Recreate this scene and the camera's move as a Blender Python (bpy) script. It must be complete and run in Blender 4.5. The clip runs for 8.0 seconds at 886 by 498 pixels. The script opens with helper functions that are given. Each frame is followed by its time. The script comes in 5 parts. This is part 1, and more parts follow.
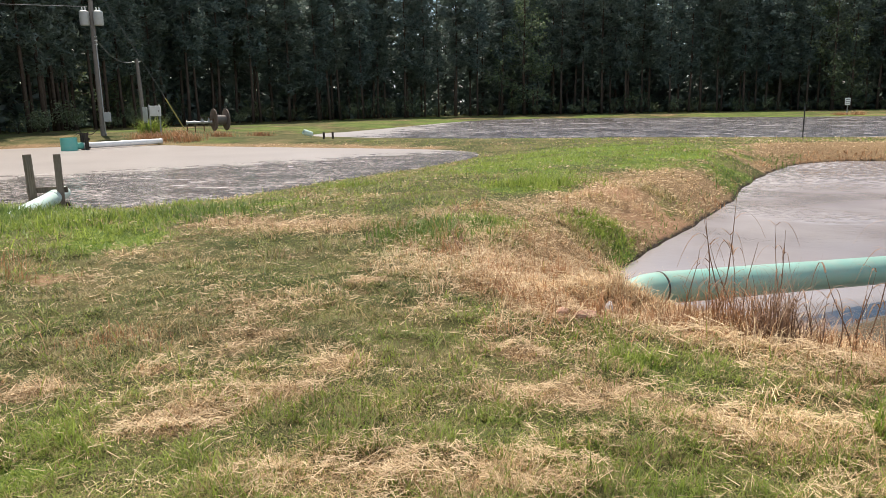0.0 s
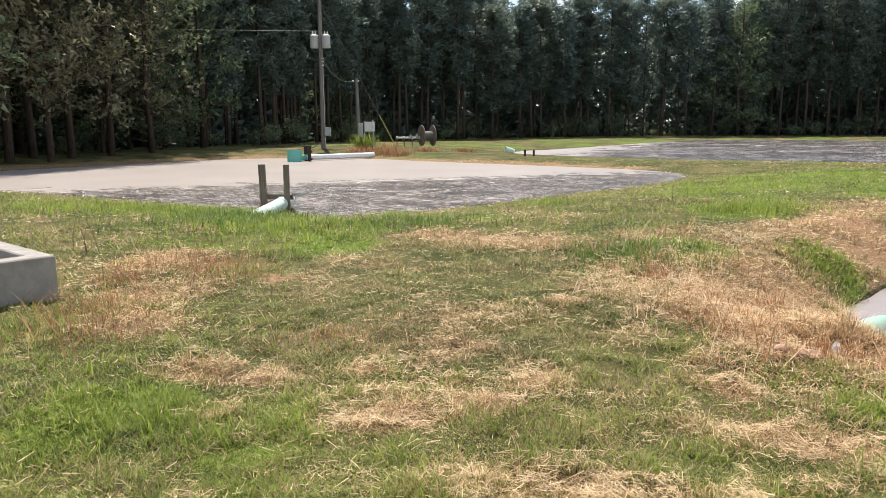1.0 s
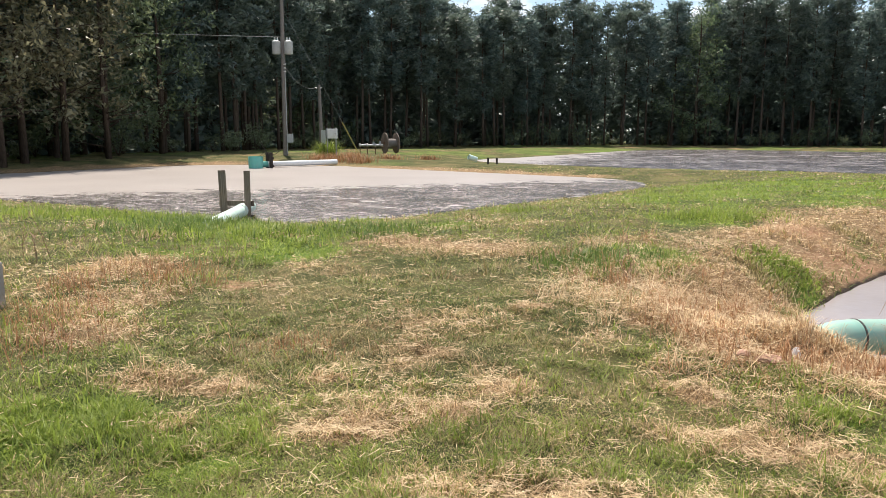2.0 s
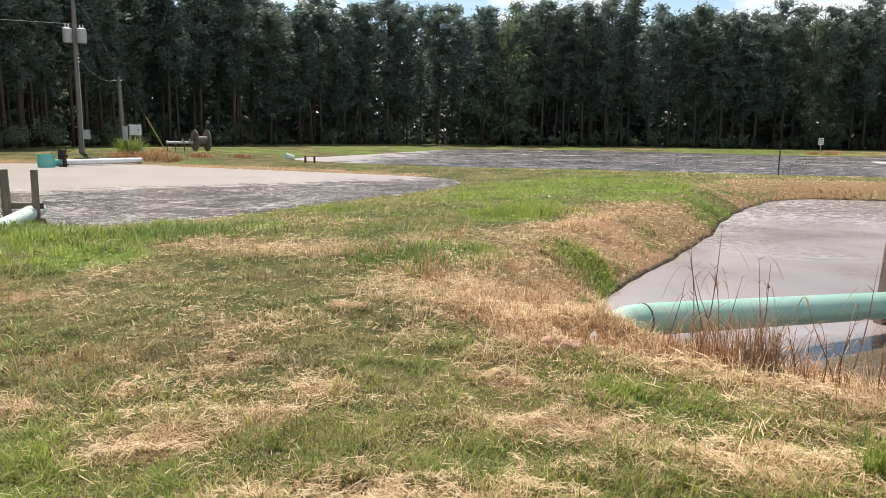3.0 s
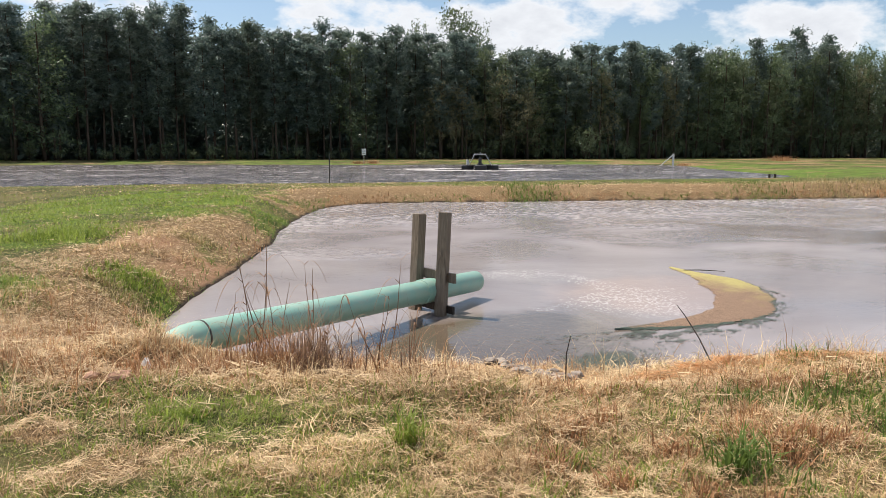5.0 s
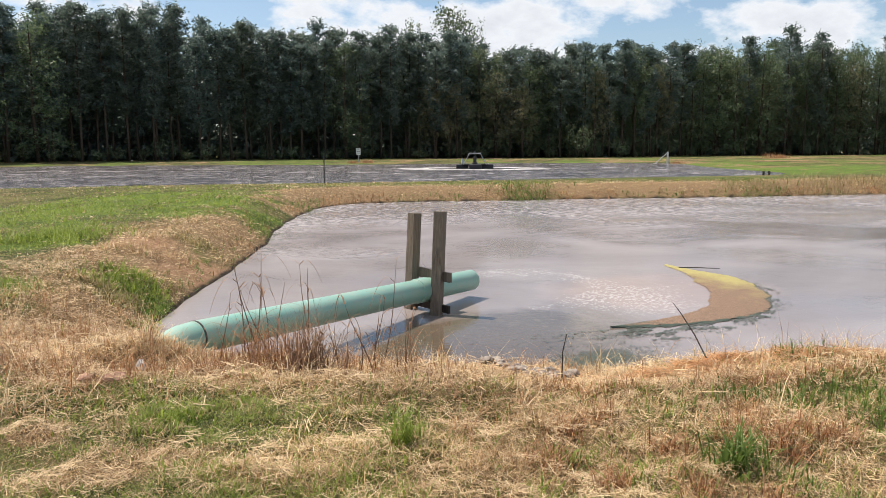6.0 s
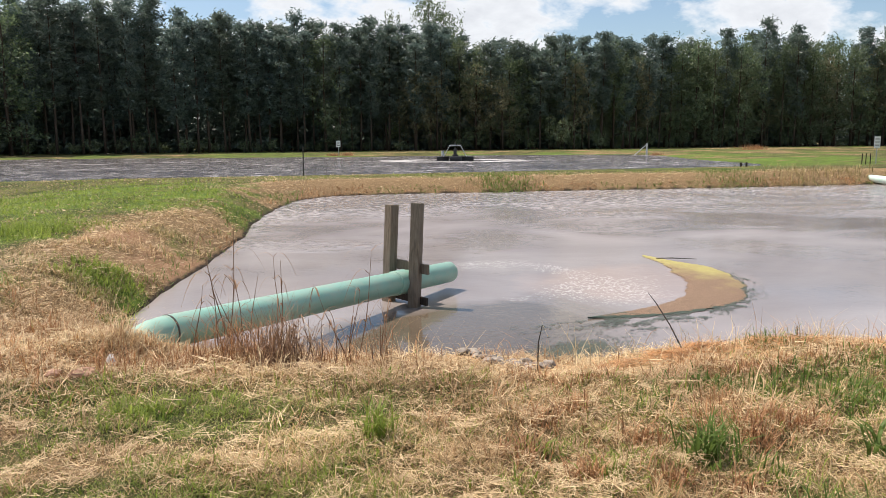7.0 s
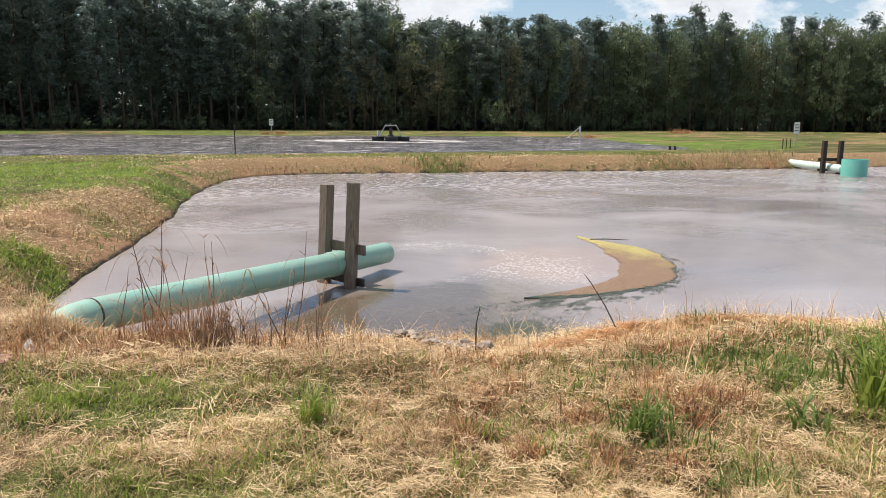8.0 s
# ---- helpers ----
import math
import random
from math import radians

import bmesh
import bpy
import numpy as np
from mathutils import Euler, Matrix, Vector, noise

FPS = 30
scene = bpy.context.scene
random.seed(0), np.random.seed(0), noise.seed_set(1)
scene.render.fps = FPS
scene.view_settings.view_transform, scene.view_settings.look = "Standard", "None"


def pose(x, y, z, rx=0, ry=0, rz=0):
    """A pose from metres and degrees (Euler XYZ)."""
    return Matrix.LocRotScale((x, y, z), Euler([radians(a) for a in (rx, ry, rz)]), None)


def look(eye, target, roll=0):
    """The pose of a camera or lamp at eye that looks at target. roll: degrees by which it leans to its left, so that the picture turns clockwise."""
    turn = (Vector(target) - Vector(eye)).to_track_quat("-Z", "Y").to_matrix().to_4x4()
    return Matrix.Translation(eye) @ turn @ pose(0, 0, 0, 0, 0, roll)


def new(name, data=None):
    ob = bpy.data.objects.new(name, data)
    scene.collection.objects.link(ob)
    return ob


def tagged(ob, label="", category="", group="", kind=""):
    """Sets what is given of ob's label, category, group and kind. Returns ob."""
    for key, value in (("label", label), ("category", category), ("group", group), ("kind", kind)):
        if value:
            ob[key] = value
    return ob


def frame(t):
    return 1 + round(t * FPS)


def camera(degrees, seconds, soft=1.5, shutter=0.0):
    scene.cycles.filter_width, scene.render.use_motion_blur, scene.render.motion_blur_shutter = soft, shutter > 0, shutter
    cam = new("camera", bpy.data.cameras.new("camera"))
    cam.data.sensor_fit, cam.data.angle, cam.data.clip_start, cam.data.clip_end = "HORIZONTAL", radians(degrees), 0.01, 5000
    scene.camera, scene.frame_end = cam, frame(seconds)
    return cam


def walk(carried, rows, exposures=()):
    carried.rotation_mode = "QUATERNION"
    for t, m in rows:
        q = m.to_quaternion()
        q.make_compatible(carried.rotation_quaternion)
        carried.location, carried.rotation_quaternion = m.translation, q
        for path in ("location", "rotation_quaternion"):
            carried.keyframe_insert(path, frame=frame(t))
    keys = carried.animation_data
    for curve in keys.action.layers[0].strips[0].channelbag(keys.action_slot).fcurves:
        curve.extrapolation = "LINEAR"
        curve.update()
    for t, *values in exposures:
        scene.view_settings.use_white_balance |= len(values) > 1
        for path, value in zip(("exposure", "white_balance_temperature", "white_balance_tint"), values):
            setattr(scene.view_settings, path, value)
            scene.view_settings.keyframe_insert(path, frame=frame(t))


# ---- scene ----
cam = camera(62.0, 8.0, soft=0.7)
# seconds, eye, yaw, pitch, roll
ROWS = [
    (0, -0.000, 0.000, 1.600, -0.00, -11.14, 1.05),
    (0.5, -0.071, -0.038, 1.610, 11.72, -10.57, 0.74),
    (1, -0.088, -0.047, 1.612, 15.28, -9.60, 0.41),
    (1.2, -0.092, -0.044, 1.609, 15.34, -9.32, 0.29),
    (2.3, -0.107, 0.036, 1.581, 9.82, -8.98, -0.19),
    (2.5, -0.106, 0.033, 1.581, 7.47, -9.01, -0.29),
    (3, -0.058, 0.043, 1.581, -1.42, -9.01, -0.66),
    (3.5, 0.023, 0.041, 1.577, -14.56, -9.02, -0.93),
    (4, 0.094, 0.037, 1.584, -26.12, -8.83, -0.86),
    (4.5, 0.119, 0.036, 1.588, -32.22, -8.32, -0.41),
    (5, 0.118, 0.039, 1.586, -34.32, -7.83, -0.14),
    (6.5, 0.145, 0.053, 1.576, -35.03, -8.04, 0.37),
    (7, 0.186, 0.052, 1.568, -36.22, -8.48, 0.29),
    (7.5, 0.233, 0.067, 1.561, -38.04, -9.05, -0.37),
    (8, 0.213, 0.114, 1.558, -41.15, -9.96, -0.55),
]
walk(cam, [(t, pose(x, y, z, 90 + pitch, roll, yaw)) for t, x, y, z, yaw, pitch, roll in ROWS],
     exposures=[(0.0, 0.40), (0.5, 0.47), (1.0, 0.55), (2.5, 0.53), (3.5, 0.43), (4.3, 0.26), (5.0, 0.24), (8.0, 0.26)])

# ---- light ----
SUN_AZ, SUN_EL = -28.0, 62.0  # degrees right of +y, degrees up
world = bpy.data.worlds.new("world")
scene.world = world
world.use_nodes = True
wn, wl = world.node_tree.nodes, world.node_tree.links
wn.clear()
w_out, w_bg = wn.new("ShaderNodeOutputWorld"), wn.new("ShaderNodeBackground")
sky = wn.new("ShaderNodeTexSky")
sky.sky_type, sky.sun_disc = "NISHITA", False
sky.sun_elevation, sky.sun_rotation = radians(SUN_EL), radians(SUN_AZ)
sky.air_density, sky.dust_density, sky.ozone_density = 1.0, 0.7, 1.3
w_bg.inputs[1].default_value = 0.11
# cumulus: noise on the direction flattened to a cloud deck
w_co, w_sep = wn.new("ShaderNodeTexCoord"), wn.new("ShaderNodeSeparateXYZ")
w_z, w_dx, w_dy, w_cmb = (wn.new("ShaderNodeMath"), wn.new("ShaderNodeMath"), wn.new("ShaderNodeMath"), wn.new("ShaderNodeCombineXYZ"))
w_z.operation, w_dx.operation, w_dy.operation = "ADD", "DIVIDE", "DIVIDE"
w_z.inputs[1].default_value = 0.42
wl.new(w_co.outputs["Generated"], w_sep.inputs[0])
wl.new(w_sep.outputs[2], w_z.inputs[0])
for w_m, w_i in ((w_dx, 0), (w_dy, 1)):
    wl.new(w_sep.outputs[w_i], w_m.inputs[0])
    wl.new(w_z.outputs[0], w_m.inputs[1])
    wl.new(w_m.outputs[0], w_cmb.inputs[w_i])
w_noise, w_ramp, w_mix = wn.new("ShaderNodeTexNoise"), wn.new("ShaderNodeValToRGB"), wn.new("ShaderNodeMixRGB")
w_noise.inputs["Scale"].default_value, w_noise.inputs["Detail"].default_value = 3.1, 9.0
w_noise.inputs["Roughness"].default_value = 0.58
w_ramp.color_ramp.elements[0].position, w_ramp.color_ramp.elements[1].position = 0.485, 0.565
w_tone = wn.new("ShaderNodeValToRGB")
w_tone.color_ramp.elements[0].position, w_tone.color_ramp.elements[1].position = 0.5, 0.78
w_tone.color_ramp.elements[0].color, w_tone.color_ramp.elements[1].color = (7.6, 7.8, 8.1, 1), (4.6, 4.8, 5.3, 1)  # lit rims, grey bellies
wl.new(w_noise.outputs[0], w_tone.inputs[0])
wl.new(w_tone.outputs[0], w_mix.inputs[2])
wl.new(w_cmb.outputs[0], w_noise.inputs["Vector"])
wl.new(w_noise.outputs[0], w_ramp.inputs[0])
wl.new(w_ramp.outputs[0], w_mix.inputs[0])
wl.new(sky.outputs[0], w_mix.inputs[1])
wl.new(w_mix.outputs[0], w_bg.inputs[0])
wl.new(w_bg.outputs[0], w_out.inputs[0])
sun = new("sun", bpy.data.lights.new("sun", "SUN"))
sun.data.energy, sun.data.angle, sun.data.color = 5.0, radians(0.55), (1.0, 0.91, 0.81)
sun_to = Vector((math.sin(radians(SUN_AZ)) * math.cos(radians(SUN_EL)), math.cos(radians(SUN_AZ)) * math.cos(radians(SUN_EL)), math.sin(radians(SUN_EL))))
sun.matrix_world = look(sun_to * 300, (0, 0, 0))

# ---- materials ----


class Mat:
    """A node material with short words for the nodes that are used again and again."""

    def __init__(self, name, rough=0.6, metal=0.0, spec=0.5):
        self.m = bpy.data.materials.new(name)
        self.m.use_nodes = True
        self.n, self.l = self.m.node_tree.nodes, self.m.node_tree.links
        self.p, self.out = self.n["Principled BSDF"], self.n["Material Output"]
        self.p.inputs["Roughness"].default_value, self.p.inputs["Metallic"].default_value = rough, metal
        self.p.inputs["Specular IOR Level"].default_value = spec

    def put(self, socket, value):
        if isinstance(value, bpy.types.NodeSocket):
            self.l.new(value, socket)
        elif isinstance(value, tuple) and len(value) == 3 and socket.type == "RGBA":
            socket.default_value = (*value, 1)
        else:
            socket.default_value = value

    def coords(self, scale=(1, 1, 1), kind="Object"):
        c, m = self.n.new("ShaderNodeTexCoord"), self.n.new("ShaderNodeMapping")
        m.inputs["Scale"].default_value = scale
        self.l.new(c.outputs[kind], m.inputs[0])
        return m.outputs[0]

    def noise(self, scale, detail=4.0, rough=0.55, vec=None, warp=0.0):
        t = self.n.new("ShaderNodeTexNoise")
        t.inputs["Scale"].default_value, t.inputs["Detail"].default_value = scale, detail
        t.inputs["Roughness"].default_value, t.inputs["Distortion"].default_value = rough, warp
        self.l.new(vec or self.coords(), t.inputs["Vector"])
        return t.outputs[0]

    def ramp(self, fac, *stops):
        r = self.n.new("ShaderNodeValToRGB")
        e = r.color_ramp.elements
        while len(e) < len(stops):
            e.new(0.5)
        for k, (at, col) in zip(e, stops):
            k.position, k.color = at, (*col, 1) if isinstance(col, tuple) else (col, col, col, 1)
        self.l.new(fac, r.inputs[0])
        return r.outputs[0]

    def mix(self, fac, a, b, how="MIX"):
        x = self.n.new("ShaderNodeMixRGB")
        x.blend_type = how
        self.put(x.inputs[0], fac)
        self.put(x.inputs[1], a)
        self.put(x.inputs[2], b)
        return x.outputs[0]

    def math(self, how, a, b=0.0, clamp=False):
        x = self.n.new("ShaderNodeMath")
        x.operation, x.use_clamp = how, clamp
        self.put(x.inputs[0], a)
        self.put(x.inputs[1], b)
        return x.outputs[0]

    def attr(self, name):
        a = self.n.new("ShaderNodeAttribute")
        a.attribute_name = name
        return a.outputs["Fac"]

    def island(self):
        return self.n.new("ShaderNodeNewGeometry").outputs["Random Per Island"]

    def object_random(self):
        return self.n.new("ShaderNodeObjectInfo").outputs["Random"]

    def bump(self, height, strength=0.3, distance=0.02):
        b = self.n.new("ShaderNodeBump")
        b.inputs["Strength"].default_value, b.inputs["Distance"].default_value = strength, distance
        self.l.new(height, b.inputs["Height"])
        self.l.new(b.outputs[0], self.p.inputs["Normal"])
        return self

    def colour(self, value):
        self.put(self.p.inputs["Base Color"], value)
        return self

    def thin(self, colour, share=0.4):
        """Lets light through, as a leaf does."""
        t, mx = self.n.new("ShaderNodeBsdfTranslucent"), self.n.new("ShaderNodeMixShader")
        self.put(t.inputs[0], colour)
        mx.inputs[0].default_value = share
        self.l.new(self.p.outputs[0], mx.inputs[1])
        self.l.new(t.outputs[0], mx.inputs[2])
        self.l.new(mx.outputs[0], self.out.inputs[0])
        return self


def blade_mat(name, low, high, rough=0.55, share=0.35):
    k = Mat(name, rough, spec=0.25)
    big = k.noise(0.9, 3.0)
    c = k.ramp(k.island(), (0.0, low), (1.0, high))
    c = k.mix(0.3, c, k.ramp(big, (0.3, tuple(v * 0.62 for v in low)), (0.7, tuple(min(v * 1.25, 1) for v in high))))
    return k.colour(c).thin(c, share).m


# ground: soil, thatch and turf told apart by where each grows
k = Mat("ground", 0.9, spec=0.1)
fine, mid, big = k.noise(90, 6, 0.75), k.noise(9, 5, 0.65), k.noise(0.7, 4)
grit = k.noise(230, 3, 0.7)
fibre = k.noise(26, 5, 0.7, k.coords((1.0, 4.5, 1.0)), 1.2)
turf = k.mix(k.ramp(mid, (0.35, 0.0), (0.7, 1.0)), (0.036, 0.044, 0.015), (0.140, 0.150, 0.052))
turf = k.mix(k.ramp(grit, (0.40, 0.85), (0.56, 0.0)), turf, (0.022, 0.022, 0.010))
turf = k.mix(k.ramp(fine, (0.50, 0.0), (0.70, 0.8)), turf, (0.22, 0.19, 0.085))
turf = k.mix(k.ramp(k.noise(0.35, 5, 0.65), (0.42, 0.0), (0.62, 0.8)), turf, k.mix(mid, (0.10, 0.085, 0.034), (0.26, 0.21, 0.10)))
turf = k.mix(k.ramp(big, (0.40, 0.65), (0.60, 0.0)), turf, (0.045, 0.062, 0.018))
lush = k.mix(k.ramp(mid, (0.35, 0.0), (0.7, 1.0)), (0.075, 0.125, 0.022), (0.19, 0.27, 0.05))
straw = k.mix(k.ramp(fibre, (0.35, 0.0), (0.68, 1.0)), (0.15, 0.085, 0.042), (0.52, 0.35, 0.185))
straw = k.mix(k.ramp(fine, (0.40, 0.92), (0.58, 0.0)), straw, (0.052, 0.031, 0.017))
straw = k.mix(k.ramp(grit, (0.50, 0.0), (0.66, 0.6)), straw, (0.66, 0.50, 0.29))
clay = k.mix(k.ramp(mid, (0.3, 0.0), (0.7, 1.0)), (0.30, 0.155, 0.085), (0.46, 0.29, 0.18))
mud = k.mix(k.ramp(mid, (0.3, 0.0), (0.7, 1.0)), (0.020, 0.016, 0.012), (0.065, 0.050, 0.038))
edge = k.math("MULTIPLY", k.math("SUBTRACT", k.math("ADD", mid, k.noise(2.2, 4)), 1.0), 0.9)


def grown(name):
    return k.ramp(k.math("ADD", k.attr(name), edge), (0.25, 0.0), (0.80, 1.0))


lush = k.mix(k.ramp(big, (0.38, 0.75), (0.60, 0.0)), lush, (0.075, 0.105, 0.026))
ground_col = k.mix(grown("lush"), turf, lush)
ground_col = k.mix(grown("dry"), ground_col, straw)
ground_col = k.mix(grown("bare"), ground_col, clay)
ground_col = k.mix(grown("mud"), ground_col, mud)
GROUND = k.colour(ground_col).bump(k.math("ADD", fine, fibre), 0.6, 0.03).m

GRASS = blade_mat("grass_blade", (0.036, 0.060, 0.012), (0.345, 0.375, 0.115), 0.55, 0.40)
OLIVE = blade_mat("olive_blade", (0.060, 0.052, 0.018), (0.55, 0.45, 0.215), 0.55, 0.32)
LUSH = blade_mat("lush_blade", (0.105, 0.165, 0.026), (0.38, 0.45, 0.090), 0.5, 0.5)
STRAW = blade_mat("straw_blade", (0.27, 0.152, 0.068), (0.90, 0.68, 0.41), 0.5, 0.16)
DRY_TURF = blade_mat("dry_turf_blade", (0.16, 0.090, 0.042), (0.78, 0.55, 0.30), 0.6, 0.16)
RUSTY = blade_mat("rusty_blade", (0.17, 0.078, 0.036), (0.62, 0.345, 0.17), 0.6, 0.18)
ORANGE = blade_mat("orange_straw", (0.30, 0.145, 0.055), (0.84, 0.50, 0.25), 0.55, 0.3)
STALK = blade_mat("dead_stalk", (0.095, 0.055, 0.040), (0.40, 0.25, 0.155), 0.7, 0.25)
WEED = blade_mat("weed_leaf", (0.065, 0.115, 0.020), (0.21, 0.29, 0.07), 0.5, 0.45)


def leaf_mat(name, low, high, share=0.3):
    k = Mat(name, 0.42, spec=0.6)
    c = k.ramp(k.island(), (0.0, low), (1.0, high))
    c = k.mix(k.math("MULTIPLY", k.object_random(), 0.45), c, (0.110, 0.120, 0.060))
    return k.colour(c).thin(c, share).m


NEEDLES = leaf_mat("pine_needles", (0.056, 0.102, 0.094), (0.250, 0.318, 0.280), 0.5)
LEAVES = leaf_mat("broad_leaves", (0.062, 0.110, 0.056), (0.265, 0.330, 0.175), 0.48)
PALE_LEAVES = leaf_mat("pale_leaves", (0.12, 0.17, 0.08), (0.34, 0.40, 0.22), 0.4)
THIN_LEAVES = leaf_mat("faded_leaves", (0.13, 0.125, 0.07), (0.36, 0.33, 0.19), 0.45)

k = Mat("bark", 0.9, spec=0.15)
bark = k.noise(6, 6, 0.7, k.coords((3, 3, 0.5)))
BARK = k.colour(k.ramp(bark, (0.3, (0.035, 0.026, 0.020)), (0.7, (0.13, 0.095, 0.072)))).bump(bark, 0.7, 0.05).m

k = Mat("weathered_wood", 0.85, spec=0.2)
grain = k.noise(9, 6, 0.7, k.coords((6, 6, 0.35)), 0.6)
WOOD = k.colour(k.mix(k.ramp(k.noise(2.5), (0.35, 0.0), (0.7, 0.6)), k.ramp(grain, (0.3, (0.075, 0.055, 0.040)), (0.72, (0.30, 0.245, 0.185))), (0.17, 0.15, 0.125))).bump(grain, 0.5, 0.01).m
k = Mat("dark_wood", 0.85, spec=0.2)
grain = k.noise(9, 6, 0.7, k.coords((6, 6, 0.35)), 0.6)
DARK_WOOD = k.colour(k.ramp(grain, (0.3, (0.018, 0.015, 0.013)), (0.72, (0.075, 0.062, 0.052)))).bump(grain, 0.4, 0.01).m

k = Mat("green_pipe", 0.42, spec=0.45)
dirt = k.noise(5, 6, 0.65, k.coords((0.6, 2, 2)))
PIPE = k.colour(k.mix(k.ramp(dirt, (0.42, 0.0), (0.75, 0.75)), k.ramp(k.noise(1.3, 3), (0.3, (0.195, 0.400, 0.325)), (0.7, (0.29, 0.495, 0.415))), (0.38, 0.43, 0.34))).m
k = Mat("chalky_pipe", 0.5, spec=0.4)
PALE_PIPE = k.colour(k.mix(k.ramp(k.noise(4, 5), (0.4, 0.0), (0.7, 0.7)), (0.52, 0.68, 0.60), (0.66, 0.68, 0.62))).m
k = Mat("teal_pipe", 0.4, spec=0.4)
TEAL = k.colour(k.mix(k.ramp(k.noise(4, 5), (0.45, 0.0), (0.75, 0.5)), (0.13, 0.42, 0.35), (0.22, 0.42, 0.35))).m

k = Mat("concrete", 0.85, spec=0.25)
con = k.noise(7, 8, 0.65)
CONCRETE = k.colour(k.mix(k.ramp(k.noise(1.6, 5, 0.6, k.coords((1, 1, 0.6))), (0.4, 0.0), (0.72, 0.7)), k.ramp(con, (0.3, (0.26, 0.24, 0.215)), (0.7, (0.40, 0.375, 0.34))), (0.20, 0.18, 0.16))).bump(k.noise(60, 6), 0.25, 0.006).m
k = Mat("stone", 0.85, spec=0.25)
STONE = k.colour(k.mix(k.ramp(k.noise(9, 6), (0.4, 0.0), (0.65, 1.0)), (0.42, 0.36, 0.30), (0.13, 0.10, 0.08))).bump(k.noise(20, 6), 0.6, 0.02).m
k = Mat("red_stone", 0.85, spec=0.2)
RED_STONE = k.colour(k.mix(k.ramp(k.noise(9, 6), (0.4, 0.0), (0.65, 1.0)), (0.58, 0.36, 0.26), (0.38, 0.22, 0.15))).bump(k.noise(20, 6), 0.5, 0.02).m


def plain(name, col, rough=0.5, metal=0.0, dirt=0.3):
    k = Mat(name, rough, metal)
    return k.colour(k.mix(k.ramp(k.noise(6, 6, 0.65), (0.45, 0.0), (0.8, dirt)), col, tuple(v * 0.45 for v in col))).m


GREY_METAL = plain("galvanised", (0.42, 0.43, 0.43), 0.45, 0.6)
PAINT_GREY = plain("grey_paint", (0.46, 0.48, 0.48), 0.45)
WHITE = plain("white_paint", (0.76, 0.76, 0.74), 0.5)
BLACK = plain("black_rubber", (0.022, 0.022, 0.024), 0.6)
DARK_STEEL = plain("dark_steel", (0.055, 0.050, 0.045), 0.6, 0.3)
RUST = plain("rusty_steel", (0.16, 0.085, 0.05), 0.8, 0.2)
YELLOW = plain("yellow_plastic", (0.52, 0.43, 0.14), 0.5)
WIRE = plain("wire", (0.24, 0.24, 0.24), 0.5, 0.3)
INK = plain("ink", (0.09, 0.09, 0.09), 0.7)
REEL_WOOD = plain("reel_wood", (0.20, 0.155, 0.125), 0.85, 0.0, 0.6)
POLE_WOOD = plain("pole_wood", (0.20, 0.18, 0.16), 0.85, 0.0, 0.6)


def along(k, a, b, c):
    """The plain slope a x + b y + c over the map."""
    q = k.n.new("ShaderNodeSeparateXYZ")
    k.l.new(k.coords(), q.inputs[0])
    return k.math("ADD", k.math("ADD", k.math("MULTIPLY", q.outputs[0], a), k.math("MULTIPLY", q.outputs[1], b)), c)


def around(k, x, y, radius, stretch=1.0):
    """1 round a spot of the pond, fading to 0."""
    far = k.n.new("ShaderNodeVectorMath")
    far.operation = "DISTANCE"
    k.l.new(k.coords((1, stretch, 0)), far.inputs[0])
    far.inputs[1].default_value = (x, y * stretch, 0)
    return k.ramp(k.math("ADD", k.math("MULTIPLY", far.outputs["Value"], 1 / radius), k.math("MULTIPLY", k.math("SUBTRACT", k.noise(0.55, 4, 0.6, None, 0.8), 0.5), 1.1)), (0.62, 1.0), (0.98, 0.0))


def pond_mat(name):
    k = Mat(name, 0.1)
    k.p.inputs["IOR"].default_value = 1.33
    k.p.inputs["Specular IOR Level"].default_value = 0.75
    return k


# the near lagoon: a smooth film, torn open by the pipe, rosy scum inside the algae's bend, ripples farther out
k = pond_mat("pond_film")
slick = k.noise(0.16, 4, 0.5, None, 1.0)
tone = k.mix(k.ramp(slick, (0.36, 0.0), (0.64, 1.0)), (0.225, 0.190, 0.178), (0.355, 0.312, 0.300))
tone = k.mix(k.math("MULTIPLY", around(k, 9.2, 7.3, 2.1, 1.3), 0.7), tone, (0.375, 0.285, 0.245))
torn = around(k, 5.3, 6.5, 2.6, 1.5)
tone = k.mix(torn, tone, k.mix(k.noise(1.2, 4), (0.085, 0.062, 0.040), (0.16, 0.125, 0.090)))
# glitter on the film, painted into the colour as tiny pale dots
glitter_dots = k.ramp(k.math("MULTIPLY", k.noise(26, 2, 0.6), k.ramp(k.noise(0.42, 3, 0.5, None, 0.6), (0.46, 0.70), (0.64, 1.06))), (0.57, 0.0), (0.61, 1.0))
glitter_dots = k.math("MULTIPLY", glitter_dots, k.ramp(torn, (0.1, 1.0), (0.6, 0.0)))
glitter_dots = k.math("MULTIPLY", glitter_dots, around(k, 7.7, 8.4, 3.2, 1.3))
tone = k.mix(k.math("MULTIPLY", glitter_dots, 0.6), tone, (0.66, 0.62, 0.58))
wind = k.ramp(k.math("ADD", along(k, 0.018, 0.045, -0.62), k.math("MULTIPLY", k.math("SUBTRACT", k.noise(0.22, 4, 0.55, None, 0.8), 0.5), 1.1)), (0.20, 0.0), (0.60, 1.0))
